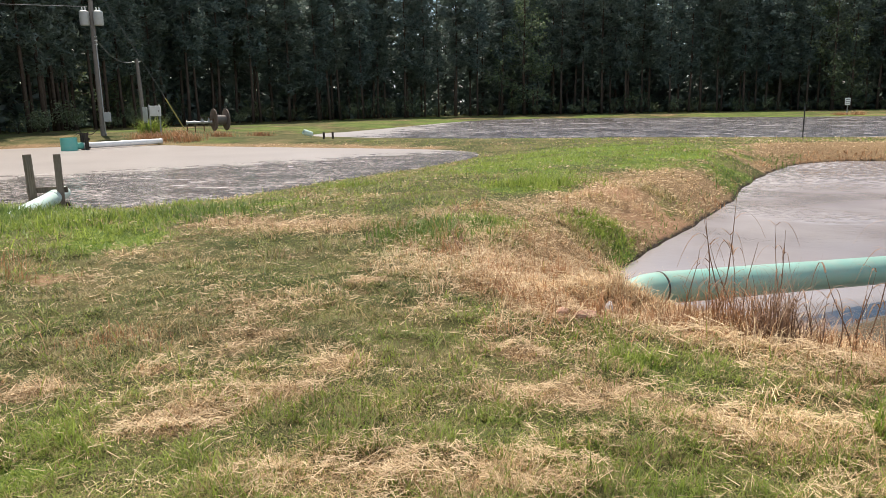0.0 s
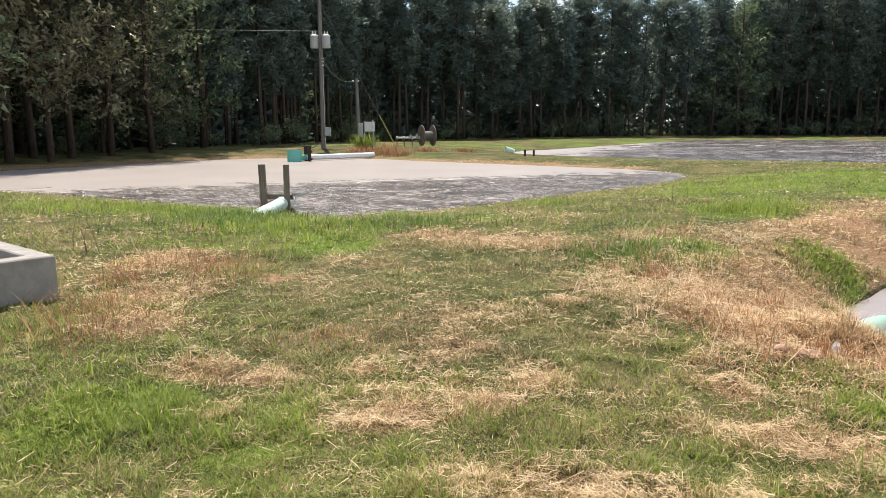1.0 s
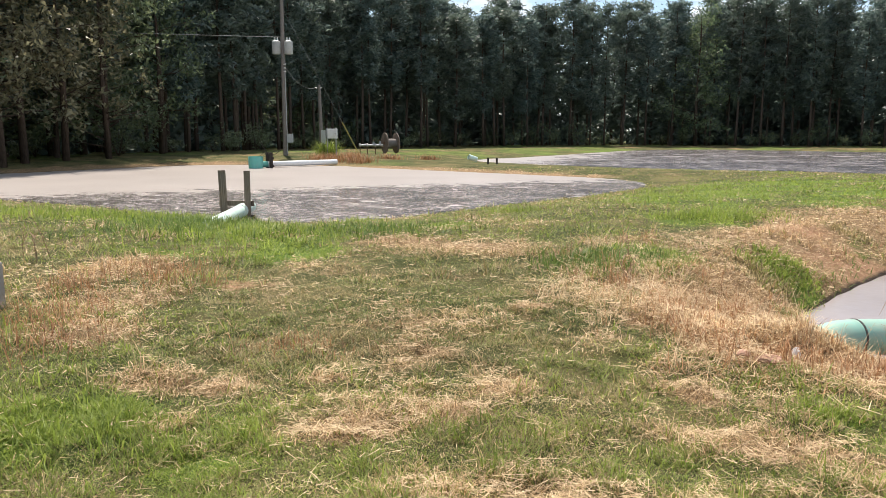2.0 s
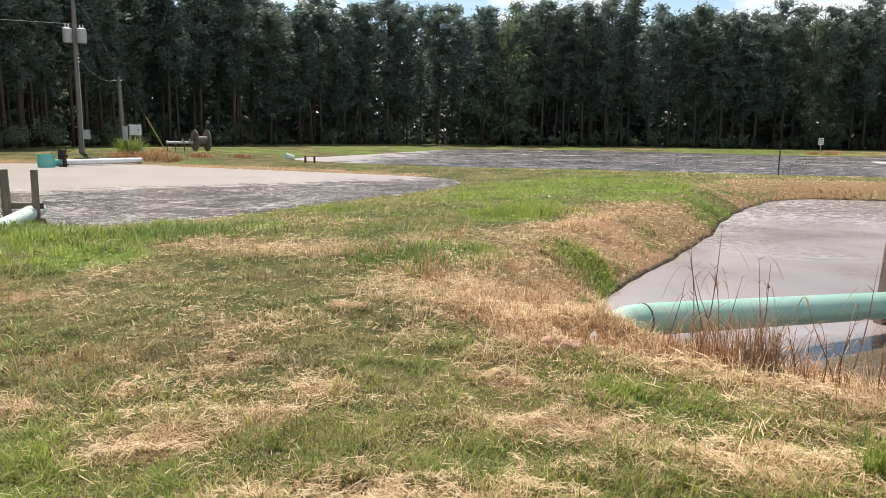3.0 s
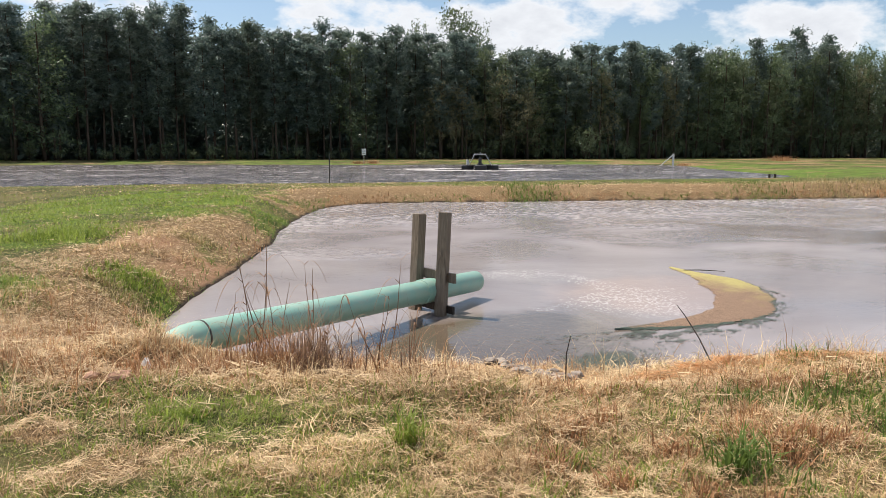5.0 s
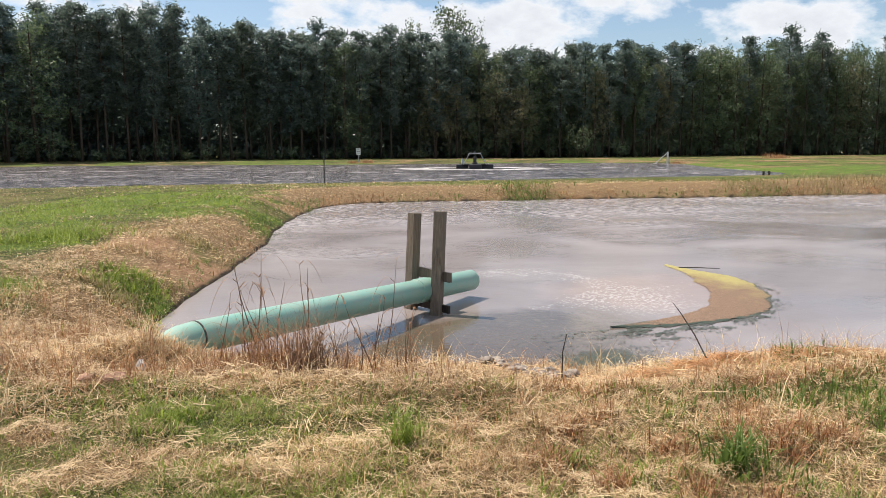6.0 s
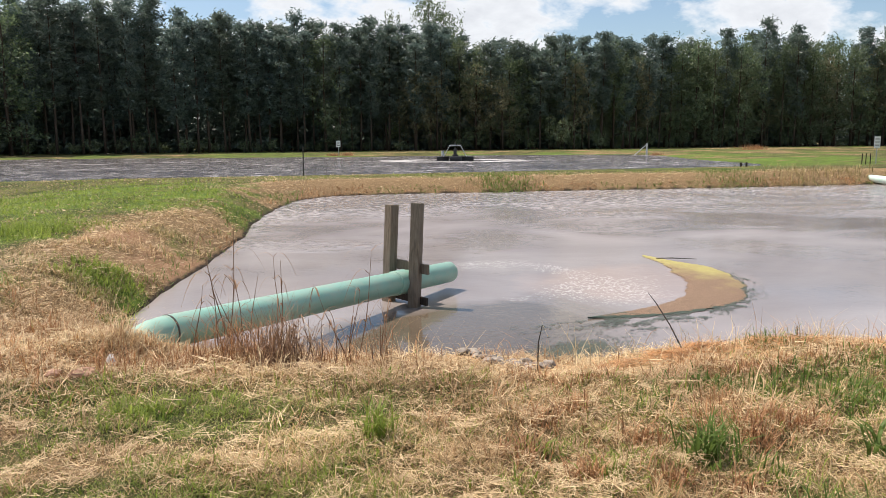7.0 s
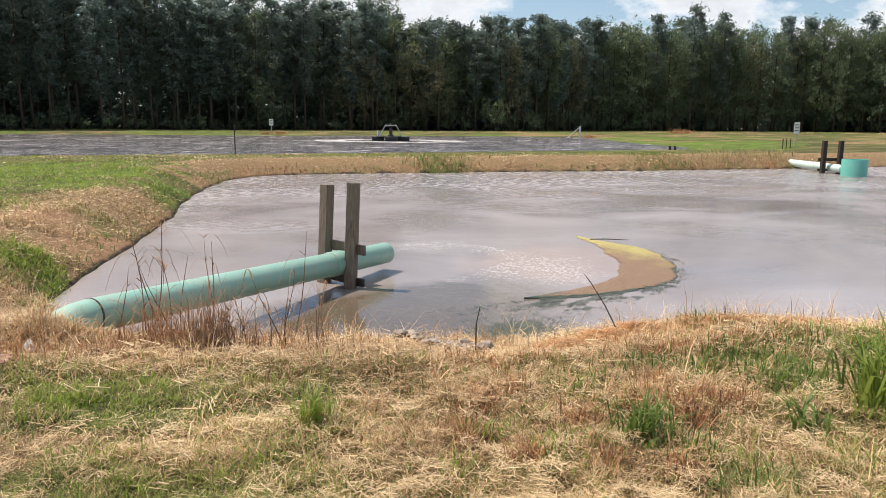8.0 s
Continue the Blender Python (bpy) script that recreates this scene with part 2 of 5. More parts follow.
# bright glints, then dark reflections of the far ripples, painted into the colour
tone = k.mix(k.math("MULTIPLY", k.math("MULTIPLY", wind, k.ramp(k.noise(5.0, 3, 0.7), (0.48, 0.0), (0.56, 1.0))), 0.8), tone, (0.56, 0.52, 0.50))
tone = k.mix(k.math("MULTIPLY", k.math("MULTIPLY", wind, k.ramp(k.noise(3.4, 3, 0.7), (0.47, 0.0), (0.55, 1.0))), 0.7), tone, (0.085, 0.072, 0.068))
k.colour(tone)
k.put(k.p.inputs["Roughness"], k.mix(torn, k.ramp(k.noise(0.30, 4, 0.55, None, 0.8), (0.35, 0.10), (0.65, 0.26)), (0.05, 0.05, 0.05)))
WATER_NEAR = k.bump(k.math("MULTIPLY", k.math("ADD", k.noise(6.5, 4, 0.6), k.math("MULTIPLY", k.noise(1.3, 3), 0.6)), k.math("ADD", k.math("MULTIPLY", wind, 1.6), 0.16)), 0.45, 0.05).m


def speckled_mat(name, shade, side, cell, pale_lo, pale_hi):
    """Dark choppy water with wave glitter painted into its colour as pale flecks, going over into a smooth pale film;
    side: the slope that parts the two.
    """
    k = pond_mat(name)
    film = k.ramp(k.math("ADD", along(k, *side), k.math("MULTIPLY", k.math("SUBTRACT", k.noise(0.9 * cell / 6, 5, 0.6, None, 1.0), 0.5), 1.5)), (0.30, 0.0), (0.70, 1.0))
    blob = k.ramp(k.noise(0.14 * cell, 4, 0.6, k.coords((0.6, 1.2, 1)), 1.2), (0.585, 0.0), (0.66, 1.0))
    glint = k.ramp(k.math("MULTIPLY", k.noise(cell, 3, 0.8), k.ramp(k.noise(cell * 0.16, 3), (0.3, 0.86), (0.7, 1.12))), (0.485, 0.0), (0.575, 1.0))
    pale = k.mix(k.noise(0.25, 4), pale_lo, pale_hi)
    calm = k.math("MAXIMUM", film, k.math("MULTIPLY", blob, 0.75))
    k.colour(k.mix(calm, k.mix(k.math("MULTIPLY", glint, 0.85), shade, pale_hi), pale))
    k.put(k.p.inputs["Roughness"], k.mix(calm, (0.16, 0.16, 0.16), (0.35, 0.35, 0.35)))
    return k.bump(k.math("MULTIPLY", k.math("ADD", k.noise(cell * 0.8, 4, 0.7), k.noise(cell * 0.22, 3)), k.math("SUBTRACT", 1.1, calm)), 0.9, 0.12).m


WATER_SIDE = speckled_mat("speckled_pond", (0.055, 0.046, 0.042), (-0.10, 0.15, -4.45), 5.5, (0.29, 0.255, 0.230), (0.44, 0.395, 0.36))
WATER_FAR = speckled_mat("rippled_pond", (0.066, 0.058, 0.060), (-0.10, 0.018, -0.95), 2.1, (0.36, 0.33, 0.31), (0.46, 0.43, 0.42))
k = Mat("foam", 0.7, spec=0.3)
FOAM = k.colour(k.ramp(k.noise(0.9, 6, 0.75, k.coords((0.5, 1.4, 1))), (0.42, (0.16, 0.145, 0.14)), (0.62, (0.72, 0.70, 0.67)))).m
k = Mat("algae", 0.8, spec=0.2)
a_fine = k.noise(70, 6, 0.75)
a_col = k.mix(k.ramp(a_fine, (0.4, 0.0), (0.65, 1.0)), (0.11, 0.07, 0.048), (0.36, 0.245, 0.165))
a_col = k.mix(k.ramp(k.math("ADD", k.attr("bloom"), k.math("SUBTRACT", k.noise(3, 5), 0.5)), (0.35, 0.0), (0.95, 0.85)), a_col, k.mix(k.noise(12, 5, 0.7), (0.30, 0.25, 0.10), (0.48, 0.44, 0.16)))
a_col = k.mix(k.ramp(k.math("ADD", k.attr("rim"), k.math("SUBTRACT", k.noise(6, 5), 0.5)), (0.55, 0.0), (0.75, 1.0)), a_col, (0.055, 0.075, 0.060))
ALGAE = k.colour(a_col).bump(a_fine, 0.5, 0.008).m
ALGAE_DARK = plain("algae_flake", (0.085, 0.105, 0.080), 0.6, 0.0, 0.5)

# ---- building helpers ----
TABLE = np.random.default_rng(11).random((256, 256))


def value_noise(x, y, size, seed=0):
    """Smooth noise from 0 to 1 whose lumps are about size metres wide."""
    u, v = np.asarray(x) / size + seed * 17.3, np.asarray(y) / size + seed * 5.7
    i, j = np.floor(u).astype(int), np.floor(v).astype(int)
    a, b = u - i, v - j
    a, b = a * a * (3 - 2 * a), b * b * (3 - 2 * b)
    t = lambda p, q: TABLE[p % 256, q % 256]
    return (t(i, j) * (1 - a) + t(i + 1, j) * a) * (1 - b) + (t(i, j + 1) * (1 - a) + t(i + 1, j + 1) * a) * b


def fractal(x, y, size, seed=0):
    return (value_noise(x, y, size, seed) * 4 + value_noise(x, y, size / 2.1, seed + 1) * 2 + value_noise(x, y, size / 4.3, seed + 2)) / 7


def ease(a, b, v):
    t = np.clip((v - a) / (b - a), 0, 1)
    return t * t * (3 - 2 * t)


def rounded(corners, times=2):
    """An outline with its corners cut, twice over."""
    p = np.array(corners, float)
    for _ in range(times):
        q = np.roll(p, -1, 0)
        p = np.stack([p * 0.75 + q * 0.25, p * 0.25 + q * 0.75], 1).reshape(-1, 2)
    return p


def outline_distance(p, x, y):
    """Metres outside an outline, negative inside."""
    d, inside = np.full(x.shape, 1e9), np.zeros(x.shape, bool)
    for (ax, ay), (bx, by) in zip(p, np.roll(p, -1, 0)):
        ex, ey = bx - ax, by - ay
        t = np.clip(((x - ax) * ex + (y - ay) * ey) / (ex * ex + ey * ey + 1e-12), 0, 1)
        d = np.minimum(d, np.hypot(x - ax - t * ex, y - ay - t * ey))
        inside ^= ((ay > y) != (by > y)) & (x < (bx - ax) * (y - ay) / (by - ay + 1e-12) + ax)
    return np.where(inside, -d, d)


# three lagoons: waterline, water level, width of the bank
NEAR_POND = rounded([(2.3, 9.3), (3.2, 11.1), (4.5, 13.1), (6.0, 15.5), (7.5, 18.5), (9.6, 22.0), (12.4, 25.6), (15.5, 25.4), (22.7, 21.9), (33.1, 17.0), (46, 12.5), (60, 7), (58, -8), (30, -14), (17, -8), (11.0, 0.2), (8.6, 3.0), (7.0, 4.3), (5.9, 4.75), (5.1, 4.95), (4.6, 5.6), (3.6, 6.2), (2.6, 7.0), (2.1, 8.1)])
SIDE_POND = rounded([(1.9, 30.6), (-0.8, 24.5), (-2.4, 21.9), (-3.7, 20.0), (-4.8, 17.9), (-5.8, 16.4), (-7.0, 15.7), (-10.0, 16.5), (-16.2, 18.8), (-24, 20.5), (-31, 22), (-31, 28.9), (-29, 33), (-27.6, 38.5), (-25.4, 43.6), (-17.1, 44.2), (-14.6, 42.1), (-8, 38.6), (-3.9, 36.5), (0.3, 34.3)])
FAR_POND = rounded([(-10.5, 59.5), (-9.4, 55.4), (-6.3, 52.5), (-2.2, 49.8), (1.6, 47.4), (6, 46.2), (10, 45.6), (16, 43.6), (20.7, 41.6), (27, 39.5), (33.4, 37.6), (39.7, 35.9), (44, 34.4), (49, 32.6), (56, 31.6), (62.6, 42.5), (68.5, 50), (77, 59.5), (79, 66), (63.4, 77.2), (51.6, 80.5), (43, 84), (31.4, 91), (20, 98), (10.6, 102), (2.9, 95), (-3.3, 76), (-7.7, 64.3)])
PONDS = ((NEAR_POND, -0.60, 1.3), (SIDE_POND, -0.50, 6.0), (FAR_POND, -0.60, 11.0))


def shores(x, y):
    return [outline_distance(p, x, y) for p, _, _ in PONDS]


def land(x, y, ds=None):
    """The height of the ground."""
    x, y = np.asarray(x, float), np.asarray(y, float)
    ds = ds or shores(x, y)
    r = np.hypot(x, y)
    z = -0.35 * ease(58, 95, r) + (fractal(x, y, 0.55, 3) - 0.5) * 0.07 * (1 - ease(10, 30, r)) + (fractal(x, y, 3.0, 8) - 0.5) * 0.08 * ease(3, 6, r)
    z = z + (fractal(x, y, 0.32, 14) - 0.5) * 0.10 * (1 - ease(2.0, 3.6, ds[0])) * (1 - ease(9, 14, r))
    z = z - 0.11 * (1 - ease(0.8, 3.0, ds[0])) * (1 - ease(5.5, 7.0, y)) - 0.13 * np.exp(-((x - 4.3) / 0.55) ** 2 - ((y - 4.1) / 0.7) ** 2)
    z = z + (value_noise(x, y, 0.19, 17) - 0.5) * 0.045 * (1 - ease(9, 15, r))  # lumps of turf
    # straw mounds along the near bank
    z = z + 0.07 * np.exp(-((x - 6.3) / 1.2) ** 2 - ((y - 3.35) / 0.45) ** 2) + 0.06 * np.exp(-((x - 2.6) / 0.9) ** 2 - ((y - 5.55) / 0.5) ** 2) + 0.07 * np.exp(-((x - 1.5) / 0.7) ** 2 - ((y - 6.1) / 0.3) ** 2)
    for (p, level, bank), d in zip(PONDS, ds):
        d = d + (fractal(x, y, 1.7, 5) - 0.5) * 0.30
        bank = bank + (0.9 * (1 - ease(8.0, 9.5, y)) if bank < 2 else 0)  # the bank by the pipe lies flatter
        bank = bank + (8.0 * (1 - ease(52, 72, r)) if p is FAR_POND else 0)  # a long gentle slope on the near side
        t = np.clip(d / bank, 0, 1)
        z = np.where(d > 0, level + (z - level) * (1.25 * t - 0.25 * t * t * t), level - np.minimum(-d * 0.5, 0.8))
    # soil and straw heaped over the pipe's buried end
    return z + 0.21 * np.exp(-((x - 1.48) / 0.42) ** 2 - ((y - 6.33) / 0.33) ** 2)


def land_at(x, y):
    return float(land(np.array([x]), np.array([y]))[0])


def patch(x, y, cx, cy, rx, ry, turn=0.0):
    c, s = math.cos(radians(turn)), math.sin(radians(turn))
    u, v = (x - cx) * c + (y - cy) * s, -(x - cx) * s + (y - cy) * c
    return np.exp(-((u / rx) ** 2 + (v / ry) ** 2) ** 1.5)


# mown straw, lush growth and bare clay: centre, half sizes, turn
STRAWS = [(-1.38, 3.64, 0.48, 0.22, 22), (-0.95, 3.98, 0.34, 0.22, 35), (-0.72, 4.45, 0.24, 0.30, -3), (-0.37, 3.02, 0.70, 0.30, -2), (0.25, 2.95, 0.45, 0.24, -2), (-2.43, 4.08, 0.24, 0.18, -3), (-0.72, 6.49, 0.22, 0.22, -5), (0.46, 4.63, 0.26, 0.18, -15), (-1.75, 9.92, 1.1, 0.9, -6), (0.66, 3.85, 0.60, 0.26, -12), (1.54, 3.39, 0.62, 0.34, -20), (-1.83, 4.33, 0.2, 0.14, -3), (-2.93, 10.4, 0.8, 0.7, -7),
          (1.44, 8.5, 0.75, 1.7, -6), (0.9, 6.7, 0.55, 1.0, -4), (-5.6, 7.6, 0.75, 1.0, 9), (-4.62, 6.08, 0.6, 0.9, 8), (-4.07, 5.0, 0.5, 0.6, 8), (-2.92, 4.06, 0.36, 0.28, 8), (-2.41, 3.44, 0.18, 0.22, 10), (-2.04, 3.12, 0.09, 0.07, 9), (1.89, 3.35, 0.5, 0.2, -34), (1.02, 3.89, 0.48, 0.13, -34), (2.96, 2.96, 0.9, 0.55, -34), (3.9, 2.33, 0.75, 0.42, -34), (2.51, 2.49, 0.85, 0.22, -34), (0.5, 4.52, 0.2, 0.12, -34), (5.6, 3.0, 1.6, 0.45, -28), (-5.4, 10.6, 1.4, 0.3, -5)]
LUSHES = [(1.57, 14.3, 1.0, 1.2, -9), (5.2, 23.5, 5.0, 6.5, -15), (2.5, 20.0, 2.6, 3.6, 0), (-5.4, 10.2, 1.3, 1.9, -6), (-4.17, 9.1, 0.6, 0.8, -5), (-3.12, 13.2, 0.6, 0.8, -8), (0.31, 9.3, 0.8, 1.3, -6), (2.26, 9.6, 0.55, 1.1, -6), (4.09, 12.9, 0.4, 0.9, -9), (-2.1, 3.3, 0.40, 0.5, -2), (-2.9, 3.2, 0.5, 0.6, 0), (1.2, 4.4, 0.20, 0.10, -20), (-11.0, 14.0, 3.5, 1.5, 0), (-8.0, 13.2, 1.6, 1.3, 0), (62, 33, 12, 6, 30), (76, 52, 9, 8, 40)]
CLAYS = [(3.6, 12.2, 1.2, 0.7, 45), (3.0, 13.2, 0.9, 0.6, 45), (-4.0, 7.0, 0.4, 0.25, 0)]


def cover(x, y, ds=None):
    """Shares of dry straw, lush grass, bare clay and wet mud on the ground."""
    ds = ds or shores(x, y)
    d_near, d_side, d_far = ds
    r = np.hypot(x, y)
    wob, lump = fractal(x, y, 1.1, 21), fractal(x, y, 4.5, 31)
    dry = 0.34 * ease(0.45, 0.75, wob) + 0.25 * ease(0.5, 0.75, fractal(x, y, 0.35, 41))
    dry = dry + 0.95 * (1 - ease(1.3, 2.8, d_near + (wob - 0.5) * 2.2)) * (1 - 0.75 * ease(9, 12, y) * ease(0.35, 0.6, lump))
    dry = dry + 0.55 * ease(1.2, 2.6, x) * (1 - ease(5.0, 6.5, r))
    dry = dry + 0.75 * (1 - ease(0.8, 2.4, d_side + (lump - 0.5) * 2)) * ease(33, 37, y - 0.3 * x) + 0.5 * ease(0.55, 0.66, lump) * ease(60, 80, r)
    dry = dry + 0.45 * ease(0.5, 0.7, lump) * ease(22, 40, x - y * 0.2)
    dry = dry + 0.8 * (1 - ease(1.5, 3.6, d_near + (lump - 0.5) * 2.0)) * ease(9.5, 14, x) * ease(12, 16, y)
    for c in STRAWS:
        dry = np.maximum(dry, patch(x, y, *c) * (0.75 + 0.6 * (wob - 0.3)))
    lush = (0.22 + 0.35 * ease(35, 55, r)) * ease(0.42, 0.62, fractal(x, y, 6.0, 91)) + 0.5 * (1 - ease(1.0, 3.0, d_far)) * ease(0.4, 0.6, lump)
    for c in LUSHES:
        lush = np.maximum(lush, patch(x, y, *c) * (0.5 + 1.0 * ease(0.36, 0.60, fractal(x, y, 0.8, 95))))
    dry = dry * (1 - 0.8 * np.clip(lush, 0, 1))
    bare = np.zeros_like(dry)
    for c in CLAYS:
        bare = np.maximum(bare, patch(x, y, *c) * (0.20 + 0.75 * wob))
    shore = np.minimum(np.minimum(d_near, d_side), d_far + 0.3) + (fractal(x, y, 1.7, 5) - 0.5) * 0.30
    mud = 1 - ease(0.0, 0.13, shore)
    return np.clip(dry, 0, 1), np.clip(lush, 0, 1), np.clip(bare, 0, 1), np.clip(mud, 0, 1)


def mesh_from(name, verts, faces, material, smooth=False):
    me = bpy.data.meshes.new(name)
    me.from_pydata(verts if isinstance(verts, list) else np.asarray(verts).tolist(), [], faces if isinstance(faces, list) else np.asarray(faces).tolist())
    me.materials.append(material)
    if smooth:
        me.polygons.foreach_set("use_smooth", [True] * len(me.polygons))
    me.update()
    return me


def attribute(me, name, values):
    me.attributes.new(name, "FLOAT", "POINT").data.foreach_set("value", np.asarray(values, np.float32))


# ---- ground: one sheet to the horizon, finer where one stands ----
steps = [0.0, 0.4]
while steps[-1] < 160:
    steps.append(steps[-1] + 0.03 + (0.0075 if steps[-1] < 30 else 0.011) * steps[-1])
radii = np.array(steps[1:] + [175, 200, 240, 300, 400, 600, 1000, 1800, 3000])
angles = np.radians(np.concatenate([np.arange(-62, 84, 0.42), np.arange(84, 298, 5.0)]))
gx, gy = np.outer(radii, np.sin(angles)).ravel(), np.outer(radii, np.cos(angles)).ravel()
g_shores = shores(gx, gy)
gz = land(gx, gy, g_shores)
rows_n, cols_n = len(radii), len(angles)
gi = np.arange(rows_n * cols_n).reshape(rows_n, cols_n)
quads = np.stack([gi[:-1], np.roll(gi, -1, 1)[:-1], np.roll(gi, -1, 1)[1:], gi[1:]], -1).reshape(-1, 4)
g_verts = np.concatenate([np.stack([gx, gy, gz], -1), [[0, 0, land_at(0, 0)]]])
g_faces = quads.tolist() + [[int(gi[0, (c + 1) % cols_n]), int(gi[0, c]), rows_n * cols_n] for c in range(cols_n)]
g_mesh = mesh_from("ground", g_verts, g_faces, GROUND, True)
for g_name, g_val in zip(("dry", "lush", "bare", "mud"), cover(gx, gy, g_shores)):
    attribute(g_mesh, g_name, np.append(g_val, 0.0))
tagged(new("ground", g_mesh), "mown grass berm with dry straw, clay and green patches", "ground", kind="structure")


# ---- water ----
def water(name, outline, level, material, label):
    bm = bmesh.new()
    c = outline.mean(0)
    bm.faces.new([bm.verts.new((*(c + (p - c) * 1.0 + (p - c) / np.linalg.norm(p - c) * 0.7), level)) for p in outline])
    bmesh.ops.triangulate(bm, faces=bm.faces[:])
    me = bpy.data.meshes.new(name)
    bm.to_mesh(me)
    bm.free()
    me.materials.append(material)
    return tagged(new(name, me), label, "water", kind="structure")


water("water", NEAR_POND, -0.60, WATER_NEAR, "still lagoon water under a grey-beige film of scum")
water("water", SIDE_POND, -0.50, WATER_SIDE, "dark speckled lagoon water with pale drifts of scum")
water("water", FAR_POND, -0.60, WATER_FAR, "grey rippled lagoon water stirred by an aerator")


# ---- forest ----
def leaf_cards(rng, centres, size, count, flat=0.6, long=1.0):
    """Small loose leaf sprays round each centre."""
    n = len(centres) * count
    c = np.repeat(centres, count, 0) + rng.normal(0, size * 0.75, (n, 3)) * (1, 1, flat)
    a = rng.normal(0, 1, (n, 3)) * (1, 1, 0.7)
    a /= np.linalg.norm(a, axis=1)[:, None]
    b = np.cross(a, rng.normal(0, 1, (n, 3)))
    b /= np.linalg.norm(b, axis=1)[:, None]
    s = size * rng.uniform(0.35, 0.8, (n, 1))
    a, b = a * s * long, b * s * rng.uniform(0.35, 0.6, (n, 1))
    v = np.stack([c - a * 1.1, c + b * 1.35 + a * 0.3, c + a * 1.1 - b * 0.5], 1).reshape(-1, 3)
    return v, np.arange(n * 3).reshape(-1, 3)


def tube_path(points, radii_, seg=6):
    """A tube along points; verts and faces."""
    v, f = [], []
    for i, (p, r) in enumerate(zip(points, radii_)):
        p = Vector(p)
        d = (Vector(points[min(i + 1, len(points) - 1)]) - Vector(points[max(i - 1, 0)])).normalized()
        q = d.to_track_quat("Z", "Y")
        for s in range(seg):
            a = 2 * math.pi * s / seg
            v.append(tuple(p + q @ Vector((math.cos(a) * r, math.sin(a) * r, 0))))
    for i in range(len(points) - 1):
        for s in range(seg):
            a, b = i * seg + s, i * seg + (s + 1) % seg
            f.append([a, b, b + seg, a + seg])
    f.append(list(range(seg))[::-1])
    f.append([(len(points) - 1) * seg + s for s in range(seg)])
    return v, f


def joined(pieces):
    v, f = [], []
    for pv, pf in pieces:
        n = len(v)
        v += [tuple(p) for p in pv]
        f += [[i + n for i in q] for q in pf]
    return v, f


def pine_meshes(seed, height, low=0.42, fine=True):
    """A plantation pine: straight trunk, limbs that end in tufts of needles, a rounded top."""
    rng = np.random.default_rng(seed)
    bend = rng.normal(0, 0.25, 2)
    axis = lambda t: np.array([bend[0] * math.sin(t * 2.2), bend[1] * math.sin(t * 1.7 + 1), height * t])
    pieces = [tube_path([axis(t) for t in np.linspace(0, 1, 7)], [0.17 * (1 - 0.85 * t) + 0.012 for t in np.linspace(0, 1, 7)], 7)]
    tips, limbs = [], 58 if fine else 34
    for k in range(limbs):
        u = (k / (limbs - 1)) ** 0.9
        t = low + (0.97 - low) * u
        wide = 0.40 + 0.60 * u / 0.5 if u < 0.5 else math.sqrt(max(0.0, 1 - ((u - 0.5) / 0.56) ** 2))
        reach = 2.55 * wide * rng.uniform(0.6, 1.08)
        ang, up = rng.uniform(0, 6.28), rng.uniform(-0.05, 0.25) + 0.5 * u
        p0 = axis(t)
        p1 = p0 + np.array([math.cos(ang), math.sin(ang), up]) * reach
        mid_ = (p0 + p1) / 2 + (0, 0, -0.06 * reach)
        pieces.append(tube_path([p0, mid_, p1], [0.035, 0.022, 0.008], 3))
        for w in rng.uniform(0.35, 1.0, 4):
            tips += [p0 + (p1 - p0) * w + rng.normal(0, 0.30, 3) * (1, 1, 0.7) for _ in range(2)]
    for k in range(9):  # dead lower limbs
        t, ang = rng.uniform(0.12, low), rng.uniform(0, 6.28)
        p0 = axis(t)
        pieces.append(tube_path([p0, p0 + np.array([math.cos(ang), math.sin(ang), 0.1]) * rng.uniform(0.5, 1.4)], [0.022, 0.006], 3))
    tips += [axis(0.975) + rng.normal(0, 1, 3) * (0.65, 0.65, 0.35) for _ in range(24)]
    v, f = leaf_cards(rng, np.array(tips), 0.32 if fine else 0.5, 8 if fine else 5, 0.75, 1.4)
    return mesh_from("trunk", *joined(pieces), BARK, True), mesh_from("crown", v, f, NEEDLES)


